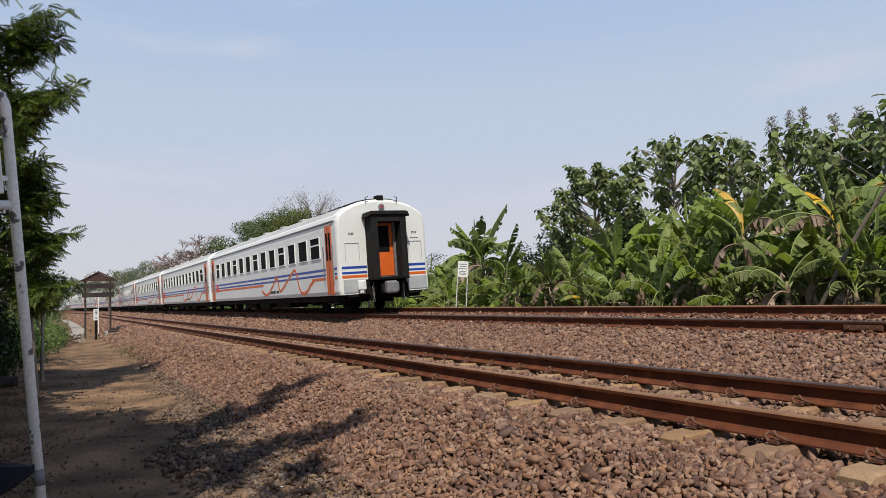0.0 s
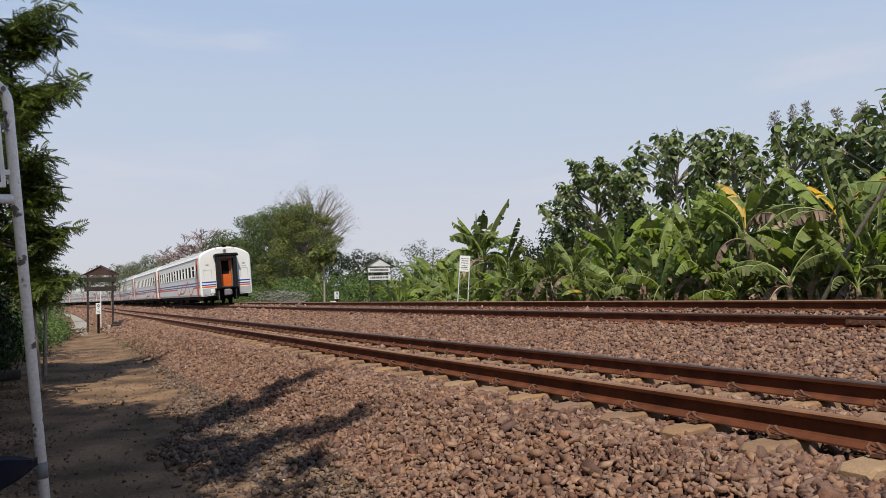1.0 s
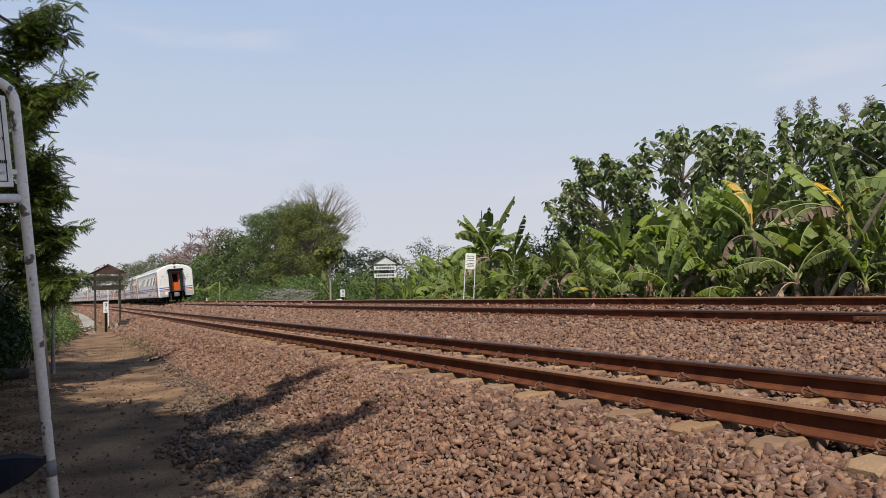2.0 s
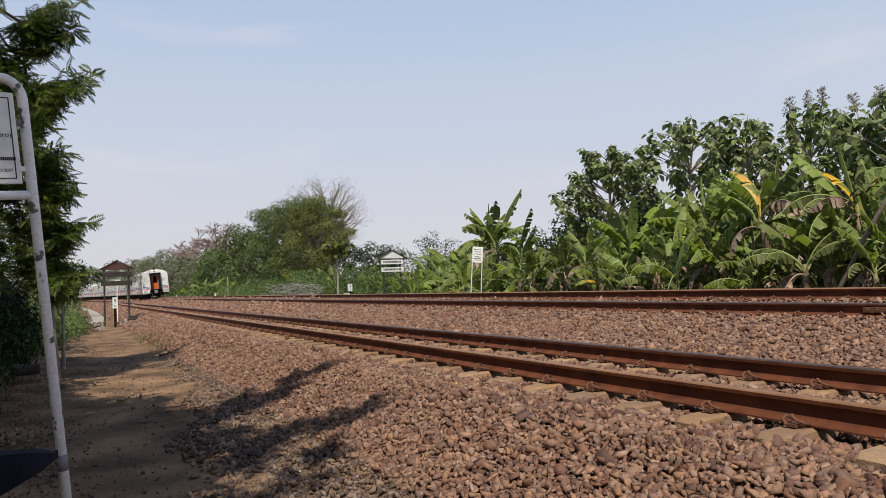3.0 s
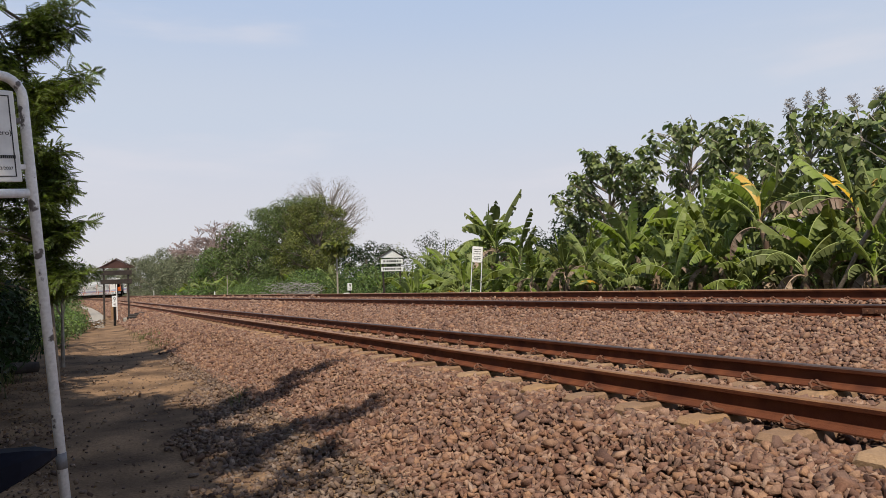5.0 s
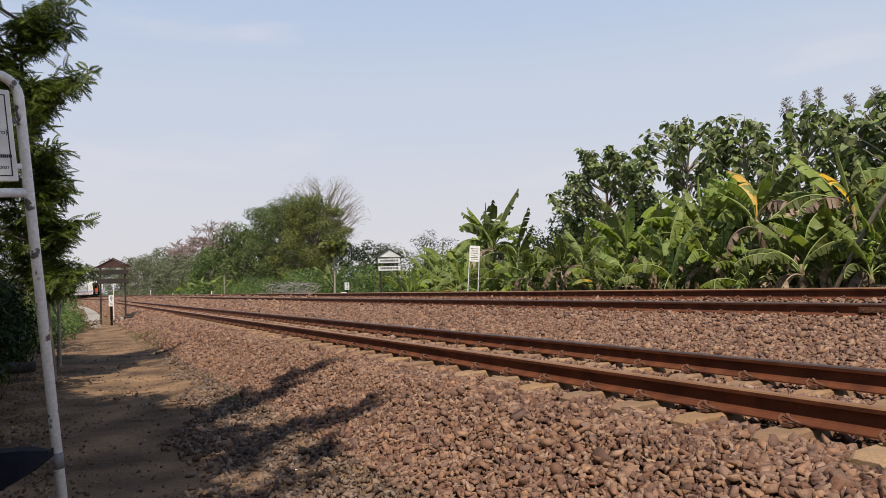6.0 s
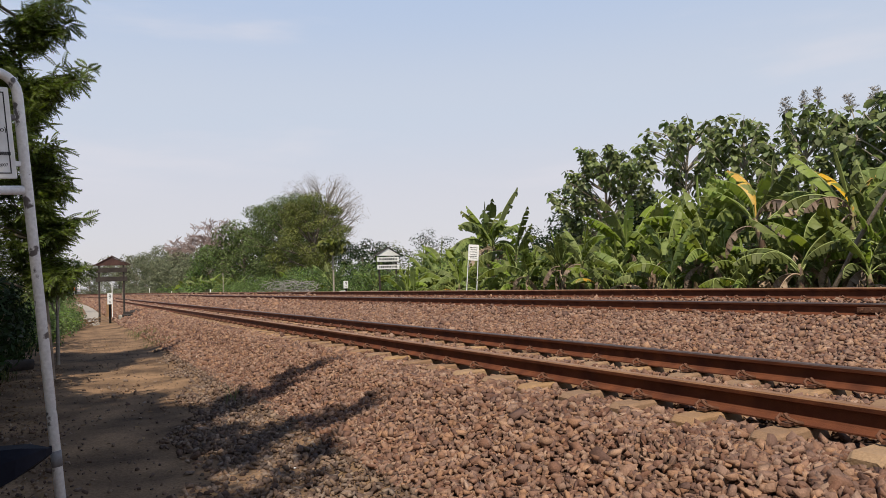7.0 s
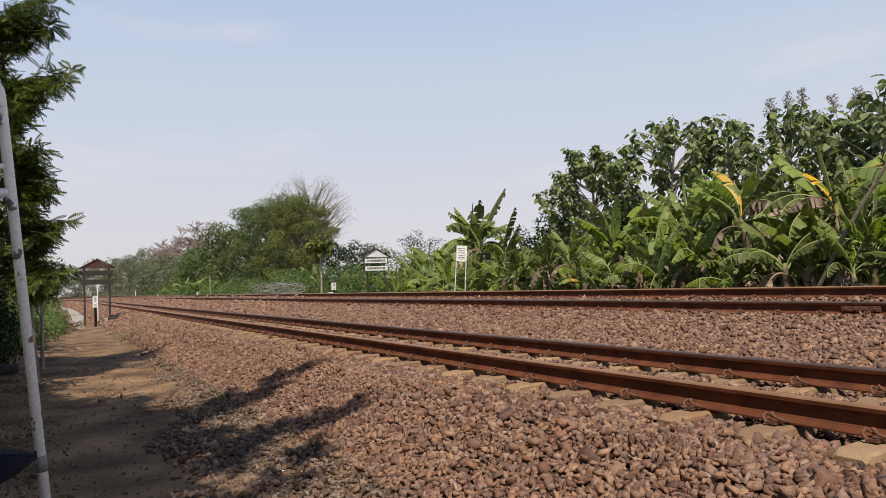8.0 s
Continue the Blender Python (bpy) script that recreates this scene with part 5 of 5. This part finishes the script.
def km_post(m, label):
    """A black and white kilometre post with its number."""
    root = thing("kilometre_post", m, label, "marker post", "kilometre posts")
    part("post", boxed(-0.07, 0.07, -0.06, 0.06, -0.6, 0.74, 0.01), M_BLACK, root, "black base")
    plate = part("plate", boxed(-0.15, 0.15, -0.08, 0.08, 0.70, 1.22, 0.012), M_SIGN, root, "white number plate")
    writing("9", 0.33, M_INK, plate, pose(-0.095, -0.0825, 0.945, 90, 0, 0))
    writing("46", 0.16, M_INK, plate, pose(-0.095, -0.0825, 0.765, 90, 0, 0))
    return root


km_post(at(36.6, 1.72, 0.22, 8) @ Matrix.Diagonal((0.7, 0.7, 1.0, 1)), "white kilometre post with black figures beside the footpath")
km_post(at(33.6, 12.4, 0.72, 12) @ Matrix.Diagonal((0.7, 0.7, 0.72, 1)), "white kilometre post with black figures beyond the tracks")
root = thing("marker_stone", at(33.0, 12.0, 0.70, 12), "small white marker stone with a black figure", "marker post")
stone_m = part("block", boxed(-0.14, 0.14, -0.07, 0.07, -0.5, 0.42, 0.015), M_SIGN, root)
part("figure", boxed(-0.03, 0.03, -0.074, -0.071, 0.16, 0.34), M_INK, stone_m)
for s, p, h in ((72, 12.4, 1.0), (100, 12.2, 0.9), (128, 12.4, 1.5), (66.5, 12.6, 2.5)):
    root = thing("signal_post", at(s, p, 0.4), "thin pale trackside post beyond the far track", "marker post", "trackside posts")
    wide = 0.05 if h < 2 else 0.03
    part("post", boxed(-wide, wide, -wide, wide, -0.3, h, 0.01), M_SIGN if h < 2 else M_BARK_PALE, root)
root = thing("trackside_post", at(41.0, 2.04, 0.1), "slim white post beside the near track", "marker post")
part("post", boxed(-0.02, 0.02, -0.02, 0.02, -0.3, 2.0, 0.004), M_SIGN, root)

# white board on two legs beyond the tracks
root = thing("notice_board", at(21.95, 12.9, 0.72, -22, 0, 5) @ Matrix.Diagonal((0.8, 1, 1, 1)), "white lettered notice board on two thin legs", "sign")
for x in (-0.22, 0.22):
    part("leg", tube(bmesh.new(), [(x * 1.08, 0, -0.3), (x, 0.0, 1.98)], 0.022, 8), M_TUBE, root)
bd = part("board", boxed(-0.235, 0.235, -0.035, -0.015, 1.42, 2.0, 0.008), M_SIGN, root, "white board with dark lines of writing")
rng = random.Random(12)
for k, z in enumerate((1.88, 1.80, 1.72, 1.62, 1.56, 1.50)):
    bm = bmesh.new()
    x = -0.18 + 0.04 * (k % 2)
    while x < 0.14:
        w = rng.uniform(0.02, 0.06)
        box(bm, x, x + w, -0.038, -0.035, z, z + 0.028)
        x += w + 0.015
    tagged(part("lettering", bm, M_INK, bd), kind="stuff")

# white tubular notice frame beside the footpath
SIGN_AT = Matrix.Translation((-1.998, 3.555, 0)) @ pose(0, 0, 0, 0, 0, 50) @ pose(0, 0, 0, 0, -4.9, 0)
root = thing("tubular_sign", SIGN_AT, "white chipped tubular sign frame with a lettered board", "sign")
TOP, LOW, WIDE = 2.61, 2.03, 1.15
outline = [(0, 0, -0.3), (0, 0, TOP - 0.10)] + [(-0.10 + 0.10 * math.cos(a), 0, TOP - 0.10 + 0.10 * math.sin(a)) for a in (0.3, 0.6, 0.9, 1.2, 1.57)]
outline += [(-WIDE + 0.10, 0, TOP)] + [(-WIDE + 0.10 - 0.10 * math.sin(a), 0, TOP - 0.10 + 0.10 * math.cos(a)) for a in (0.3, 0.6, 0.9, 1.2, 1.57)] + [(-WIDE, 0, -0.3)]
part("frame", tube(bmesh.new(), outline, 0.0245, 14), M_TUBE, root, "chipped white tube frame", smooth=True)
part("crossbar", tube(bmesh.new(), [(-0.02, 0, LOW), (-WIDE + 0.02, 0, LOW)], 0.0225, 14), M_TUBE, root, smooth=True)
part("band", tube(bmesh.new(), [(0, 0, 0.64), (0, 0, 0.72)], 0.0258, 14), M_GREYTAPE, root, "bare grey band on the post", smooth=True)
board = part("board", boxed(-WIDE + 0.055, -0.042, -0.012, 0.004, LOW + 0.055, TOP - 0.075, 0.006), M_SIGN, root, "white board with a black border line")
bm = bmesh.new()
x0, x1, z0, z1 = -WIDE + 0.08, -0.066, LOW + 0.08, TOP - 0.10
for a in ((x0, x1, z0, z0 + 0.005), (x0, x1, z1 - 0.005, z1), (x0, x0 + 0.005, z0, z1), (x1 - 0.005, x1, z0, z1)):
    box(bm, a[0], a[1], -0.014, -0.012, a[2], a[3])
part("border", bm, M_INK, board)
writing("(Persero)", 0.034, M_INK, board, pose(-0.200, -0.0125, LOW + 0.285, 90, 0, 0))
writing("No. 23/2007", 0.021, M_INK, board, pose(-0.186, -0.0125, LOW + 0.115, 90, 0, 0))
bm = bmesh.new()
for k in range(16):
    box(bm, -0.197 + k * 0.0085, -0.1905 + k * 0.0085, -0.014, -0.012, LOW + 0.170, LOW + 0.186)
tagged(part("lettering", bm, M_INK, board), kind="stuff")
for z in (LOW + 0.13, TOP - 0.22):
    part("bracket", boxed(-0.07, -0.02, -0.010, 0.010, z - 0.012, z + 0.012), M_TUBE, root)
part("bracket", boxed(-0.32, -0.30, -0.010, 0.010, LOW + 0.01, LOW + 0.06), M_TUBE, root)

# parked motorcycle, of which the tail reaches into view
root = thing("motorcycle", Matrix.Translation((-1.80, 3.05, 0)) @ pose(0, 0, 0, 0, 0, 8), "parked motorcycle with a dark blue seat tail", "motorcycle")
sec = lambda w, lo, hi: [(-w, lo), (-w * 0.9, (lo + hi) / 2 + 0.02), (-w * 0.5, hi), (w * 0.5, hi), (w * 0.9, (lo + hi) / 2 + 0.02), (w, lo)]
bm = loft(bmesh.new(), [(0.0, sec(0.03, 0.80, 0.83)), (0.10, sec(0.09, 0.73, 0.845)), (0.3, sec(0.12, 0.62, 0.84)), (0.6, sec(0.14, 0.55, 0.80)), (0.85, sec(0.10, 0.5, 0.74))])
bmesh.ops.transform(bm, matrix=pose(0, 0, 0, 0, 0, 90), verts=bm.verts)
part("seat", bm, M_VINYL, root, "dark blue vinyl seat")
bm = loft(bmesh.new(), [(0.85, sec(0.12, 0.30, 0.56)), (1.25, sec(0.14, 0.28, 0.62)), (1.45, sec(0.10, 0.5, 0.98)), (1.55, sec(0.08, 0.7, 1.0))])
bmesh.ops.transform(bm, matrix=pose(0, 0, 0, 0, 0, 90), verts=bm.verts)
part("body", bm, M_VINYL, root)
for x in (-0.45, -1.65):
    ring = bmesh.new()
    n = 28
    tube(ring, [(x + 0.25 * math.cos(a * 2 * math.pi / n), 0, 0.29 + 0.25 * math.sin(a * 2 * math.pi / n)) for a in range(n + 1)], 0.045, 8, False)
    wheel = part("wheel", ring, M_BLACK, root, "black tyre")
    part("rim", tube(bmesh.new(), [(x, -0.03, 0.29), (x, 0.03, 0.29)], 0.19, 18), M_STEEL, wheel)
part("fork", tube(bmesh.new(), [(-1.65, 0.08, 0.29), (-1.45, 0.08, 0.95)], 0.02, 8), M_STEEL, root)
part("handlebar", tube(bmesh.new(), [(-1.40, -0.32, 1.02), (-1.46, -0.1, 1.0), (-1.46, 0.1, 1.0), (-1.40, 0.32, 1.02)], 0.014, 8), M_STEEL, root)

# concrete footpath slabs further on
path_root = thing("walkway", pose(0, 0, 0), "pale concrete slab walkway along the footpath", "walkway", kind="structure")
SLAB = solid(boxed(-0.37, 0.37, -0.98, 0.98, -0.06, 0.05, 0.012), "slab")
SLAB.materials.append(M_CONCRETE)
for i in range(36):
    part("slab", SLAB, None, path_root, "", at(36.4 + i * 2.0, float(np.interp(36.4 + i * 2.0, [36, 40, 54, 79, 100, 112], [0.86, 0.92, 1.45, 1.62, 1.1, 0.4])), 0.03, 0.6 * math.sin(i * 2.1)))

# fallen log and litter under the bushes
root = thing("fallen_log", at(14.6, -1.5, 0.16), "old log in shade-dark colour lying under the bushes", "log")
# near-black wood on a grey-brown log: the bushes' shade is in its colour
part("log", tube(bmesh.new(), [(-1.6, -0.4, 0.05), (-0.5, 0.0, 0.1), (0.9, 0.5, 0.06)], [0.15, 0.14, 0.10], 10), M_WOOD_DARK, root, smooth=True)
root = thing("broken_concrete", at(37.3, 2.42, 0.20), "broken concrete lump beside the notice frame", "rubble")
part("lump", boxed(-0.3, 0.3, -0.25, 0.25, -0.15, 0.16, 0.05), M_CONCRETE, root)
root = thing("stub_post", at(44.0, 1.95, 0.08), "short weathered yellowish stub post beside the footpath", "marker post")
part("post", boxed(-0.07, 0.07, -0.05, 0.05, -0.3, 0.85, 0.02), M_SLEEPER, root)
for ds, dp, turn, length in ((0.2, 0.75, 62, 1.1), (-0.5, 0.35, 20, 0.8), (0.6, 1.0, 80, 0.9)):
    root = thing("timber_offcut", at(37.0 + ds, 2.1 + dp, 0.26 + 0.22 * dp, turn, 0, -8), "dark weathered timber offcut lying on the ballast", "timber", "timber offcuts by the notice frame")
    part("timber", boxed(-0.07, 0.07, -length / 2, length / 2, -0.05, 0.08, 0.012), M_WOOD_DARK, root)
root = thing("brush_heap", at(33.6, 0.4, 0.0), "small heap of dry cut twigs on the footpath edge", "brush heap")
rng = random.Random(18)
bm = bmesh.new()
for i in range(170):
    a = Vector((rng.uniform(-0.9, 0.7), rng.uniform(-0.6, 0.6), rng.uniform(0.03, 0.36)))
    limb(bm, a, a + Vector((rng.uniform(-0.5, 0.5), rng.uniform(-0.4, 0.4), rng.uniform(-0.05, 0.15))), 0.016, 0.006, rng, 4, 0.15, 2)
tagged(part("brushwood", bm, M_LEAF_DRY, root), kind="stuff")


# ---------------------------------------------------------------- stones, litter and grass
def plan_points(s, p, z):
    """P() for whole arrays."""
    a, along = AH + np.maximum(0.0, s - BEND_AT) / BEND_R, np.minimum(s, BEND_AT)
    return np.stack([-math.sin(AH) * along - math.cos(AH) * BEND_R + np.cos(a) * (BEND_R + p),
                     math.cos(AH) * along - math.sin(AH) * BEND_R + np.sin(a) * (BEND_R + p), z], -1)


def stone_shape(seed, cuts):
    """A crushed stone: a skewed block with one or two corners broken off."""
    rng = np.random.default_rng(seed)
    bm = bmesh.new()
    bmesh.ops.create_cube(bm, size=0.9 if cuts else 0.74)
    for q in bm.verts:
        q.co += Vector(rng.uniform(-0.2, 0.2, 3).tolist())
    for _ in range(cuts):
        d = Vector(rng.normal(size=3).tolist()).normalized()
        cut = bmesh.ops.bisect_plane(bm, geom=bm.verts[:] + bm.edges[:] + bm.faces[:], plane_co=d * float(rng.uniform(0.24, 0.36)), plane_no=d, clear_outer=True)
        rim = [g for g in cut["geom_cut"] if isinstance(g, bmesh.types.BMEdge)]
        if rim:
            bmesh.ops.contextual_create(bm, geom=rim)
    bmesh.ops.triangulate(bm, faces=bm.faces[:])
    bm.verts.index_update()
    v = np.array([q.co[:] for q in bm.verts])
    f = np.array([[q.index for q in t.verts] for t in bm.faces])
    bm.free()
    return v - v.mean(axis=0), f


STONES = [stone_shape(k, 2) for k in range(14)]
BLOCKS = [stone_shape(k + 20, 0) for k in range(10)]
P_KNOTS, Z_KNOTS = [a for a, b in PROFILE], [b for a, b in PROFILE]


def scatter(name, s0, s1, p0, p1, per_m2, size, material, seed, label, lift=0.3, skip=None, shapes=BLOCKS):
    rng = np.random.default_rng(seed)
    gap = (1.5 / per_m2) ** 0.5  # an uneven grid, so that the stones lie side by side
    a, b = np.meshgrid(np.arange(s0, s1, gap), np.arange(p0, p1, gap))
    s, p = a.ravel(), b.ravel()
    s, p = s + rng.uniform(-0.55, 0.55, len(s)) * gap, p + rng.uniform(-0.55, 0.55, len(p)) * gap
    if skip is not None:
        keep = skip(s, p, rng)
        s, p = s[keep], p[keep]
    n = len(s)
    size_n = size * rng.lognormal(0, 0.24, n)
    z = np.interp(p, P_KNOTS, Z_KNOTS) + size_n * rng.uniform(lift - 0.6, lift + 0.34, n)
    pos = plan_points(s, p, z)
    turns = leaf_turns(rng, n, 0.0, 0.9)
    sc = size_n[:, None] * np.stack([rng.uniform(1.05, 2.0, n), rng.uniform(0.8, 1.25, n), rng.uniform(0.5, 1.0, n)], -1)
    vs, fs, k = [], [], 0
    for j, (bv, bf) in enumerate(shapes):
        q = slice(j, None, len(shapes))
        v, f = many(bv, bf, pos[q], turns[q], sc[q])
        vs.append(v)
        fs.append(f + k)
        k += len(v)
    return tagged(part(name, mesh_of(name, np.concatenate(vs), np.concatenate(fs), material), None), label, "stones", kind="stuff")


NEAR = (2.60, 3.30, 2.85, 3.22)  # the stretch of single stones


def clear_rails(s, p, rng):
    keep = np.ones(len(s), bool)
    for q, _ in (RAIL_A, RAIL_B, RAIL_C, RAIL_D):
        keep &= np.abs(p - q) > 0.085
    near = (p > 3.36) & (p < 5.4)
    k = np.mod(s + 13.8 - 0.325 + 0.3, 0.6) - 0.3
    buried = (s > 7) & (p > 4.12) & (p < 4.72) & (rng.random(len(s)) < 0.6)
    keep &= ~(near & (np.abs(k) < 0.118) & ~buried)
    far = (p > 8.5) & (p < 10.1)
    k = np.mod(s + 13.8 - 0.1 + 0.3, 0.6) - 0.3
    keep &= ~(far & (np.abs(k) < 0.04))
    keep &= ~((s > NEAR[0]) & (s < NEAR[1]) & (p > NEAR[2]) & (p < NEAR[3]))
    return keep


def toe(s, p, rng):
    edge = np.interp(s, [2, 5.6, 12, 18], [0.35, 0.8, 1.7, 1.9]) + 0.15 * np.sin(s * 2.3)
    return rng.random(len(p)) < np.clip((p - edge) / 0.35 + 0.5, 0.015, 1.0)


scatter("ballast_stones", 1.6, 7.0, 2.0, 3.62, 1800, 0.0335, M_STONE, 1, "angular brown ballast stones on the near shoulder", 0.42, clear_rails, STONES)
scatter("ballast_stones", 7.0, 14.0, 2.0, 3.62, 1450, 0.0335, M_STONE, 11, "angular brown ballast stones on the shoulder", skip=clear_rails)
scatter("ballast_stones", 14.0, 30.0, 2.0, 3.62, 640, 0.045, M_STONE, 2, "angular brown ballast stones on the shoulder", skip=clear_rails)
scatter("ballast_stones", 30.0, 70.0, 2.0, 3.7, 110, 0.085, M_STONE, 3, "brown ballast stones on the distant shoulder", 0.2, skip=clear_rails)
scatter("ballast_stones", 0.2, 9.0, 3.3, 5.9, 1150, 0.032, M_STONE, 4, "brown ballast stones between the sleepers", 0.25, skip=clear_rails)
scatter("ballast_stones", 9.0, 40.0, 3.3, 5.9, 170, 0.060, M_STONE, 5, "brown ballast stones between the sleepers", 0.05, skip=clear_rails)
scatter("ballast_stones", 0.5, 12.0, 5.9, 8.65, 950, 0.038, M_STONE, 6, "brown ballast stones between the two tracks", 0.4, clear_rails)
scatter("ballast_stones", 12.0, 26.0, 5.9, 8.65, 500, 0.048, M_STONE, 12, "brown ballast stones between the two tracks", skip=clear_rails)
scatter("ballast_stones", 26.0, 60.0, 5.9, 8.65, 100, 0.085, M_STONE, 7, "brown ballast stones between the two tracks", 0.2, skip=clear_rails)
scatter("ballast_stones", 1.0, 30.0, 8.6, 11.0, 340, 0.040, M_STONE, 8, "brown ballast stones of the far track", 0.1, skip=clear_rails)
scatter("ballast_stones", 40.0, 120.0, 3.3, 5.9, 60, 0.10, M_STONE, 13, "brown ballast stones between distant sleepers", 0.05, skip=clear_rails)
scatter("ballast_stones", 60.0, 180.0, 5.9, 8.65, 34, 0.14, M_STONE, 14, "brown ballast stones between the distant tracks", 0.15, skip=clear_rails)
scatter("ballast_stones", 70.0, 180.0, 2.0, 3.7, 34, 0.14, M_STONE, 15, "brown ballast stones on the distant shoulder", 0.15, skip=clear_rails)
scatter("ballast_stones", 30.0, 120.0, 8.6, 11.0, 60, 0.10, M_STONE, 16, "brown ballast stones of the distant far track", 0.1, skip=clear_rails)
scatter("pale_chips", 2.0, 20.0, 2.2, 9.0, 0.5, 0.014, M_SIGN, 17, "a few pale stone chips on the ballast", 1.0)
scatter("ballast_stones", -13.0, 1.6, 2.0, 3.62, 420, 0.052, M_STONE, 19, "angular brown ballast stones on the shoulder", skip=clear_rails)
scatter("ballast_stones", -13.0, 0.2, 3.62, 5.9, 260, 0.055, M_STONE, 20, "brown ballast stones between the sleepers", 0.1, skip=clear_rails)
scatter("ballast_stones", -13.0, 0.5, 5.9, 11.0, 160, 0.07, M_STONE, 21, "brown ballast stones between the two tracks", 0.2, skip=clear_rails)
scatter("toe_stones", 2.0, 18.0, 0.2, 2.1, 800, 0.032, M_STONE_DARK, 9, "loose darker stones at the foot of the ballast", 0.28, skip=toe)
scatter("path_rubble", 2.2, 9.5, -2.6, 0.3, 150, 0.022, M_STONE_DARK, 18, "loose rubble and clods beside the footpath", 1.1, skip=lambda s, p, rng: rng.random(len(p)) < np.clip(0.9 - 0.9 * (p + 0.6), 0.05, 1.0))
scatter("path_pebbles", 2.0, 26.0, -2.2, 1.6, 40, 0.013, M_STONE_DARK, 10, "scattered pebbles on the dirt footpath", 1.0)


# the stones of one near stretch, one by one
shoulder = bpy.data.objects["ballast"]
SINGLE = [part("stone", mesh_of("stone", v, f, M_STONE_ONE), None, shoulder) for v, f in STONES]
rng = np.random.default_rng(41)
spots = plan_points(rng.uniform(NEAR[0], NEAR[1], 300), (pp := rng.uniform(NEAR[2], NEAR[3], 300)), np.interp(pp, P_KNOTS, Z_KNOTS) + rng.uniform(0.0, 0.03, 300))
for k, q in enumerate(spots):
    ob = SINGLE[k] if k < len(SINGLE) else part("stone", SINGLE[k % len(SINGLE)].data, None, shoulder)
    ob.matrix_basis = Matrix.LocRotScale(q.tolist(), Euler(rng.uniform(0, 6.28, 3)), (0.034 * rng.uniform(1.05, 2.0), 0.034 * rng.uniform(0.8, 1.25), 0.034 * rng.uniform(0.5, 1.0)))


def litter(name, s0, s1, p0, p1, n, size, material, seed, label):
    rng = np.random.default_rng(seed)
    s, p = rng.uniform(s0, s1, n), rng.uniform(p0, p1, n)
    pos = plan_points(s, p, np.interp(p, P_KNOTS, Z_KNOTS) + 0.012)
    v, f = many(LEAF_V, LEAF_F, pos, leaf_turns(rng, n, 0.05, 0.25), (size * rng.uniform(0.5, 1.4, n))[:, None])
    return tagged(part(name, mesh_of(name, v, f, material), None), label, "leaf litter", kind="stuff")


litter("leaf_litter", 2.5, 30, -3.2, 1.9, 900, 0.055, M_LEAF_DRY, 21, "dry fallen leaves on the dirt footpath")
litter("leaf_litter", 2.5, 16, -2.8, -0.15, 5200, 0.05, M_LEAF_DRY, 22, "dry leaves under the bushes")


def grass(name, s0, s1, p0, p1, tufts, blades, height, seed, label):
    rng = np.random.default_rng(seed)
    ts, tp = rng.uniform(s0, s1, tufts), rng.uniform(p0, p1, tufts)
    s = np.repeat(ts, blades) + rng.normal(0, 0.06, tufts * blades)
    p = np.repeat(tp, blades) + rng.normal(0, 0.06, tufts * blades)
    n = len(s)
    pos = plan_points(s, p, np.interp(p, P_KNOTS, Z_KNOTS))
    az, el = rng.uniform(0, 2 * np.pi, n), rng.uniform(0.7, 1.5, n)
    x = np.stack([np.cos(az) * np.cos(el), np.sin(az) * np.cos(el), np.sin(el)], -1)
    y = np.stack([-np.sin(az), np.cos(az), 0 * az], -1)
    blade = np.array([(0, -0.03, 0), (0, 0.03, 0), (0.6, 0.02, 0.0), (1, 0, -0.12), (0.6, -0.02, 0)], float)
    v, f = many(blade, np.array([(0, 1, 2), (0, 2, 4), (4, 2, 3)]), pos, np.stack([x, y, np.cross(x, y)], -1), (height * rng.uniform(0.5, 1.3, n))[:, None])
    return tagged(part(name, mesh_of(name, v, f, M_GRASS), None), label, "grass", kind="stuff")


grass("grass", 19, 27, 1.7, 2.4, 40, 14, 0.15, 31, "dry green grass tufts at the foot of the ballast")
grass("grass", 4, 60, -3.2, -0.9, 500, 14, 0.30, 32, "grass along the edge of the footpath")
grass("grass", 0, 80, 11.4, 14.0, 1600, 12, 0.45, 33, "rough green grass beyond the far track")
grass("grass", 9.0, 9.4, 1.75, 1.85, 2, 7, 0.24, 34, "single weed on the ballast slope")


# ---------------------------------------------------------------- what moves
def motions():
    for i, c in enumerate(train):
        walk(c, [(k * 0.5, coach_pose(k * 0.5, i)) for k in range(17)])


motions()
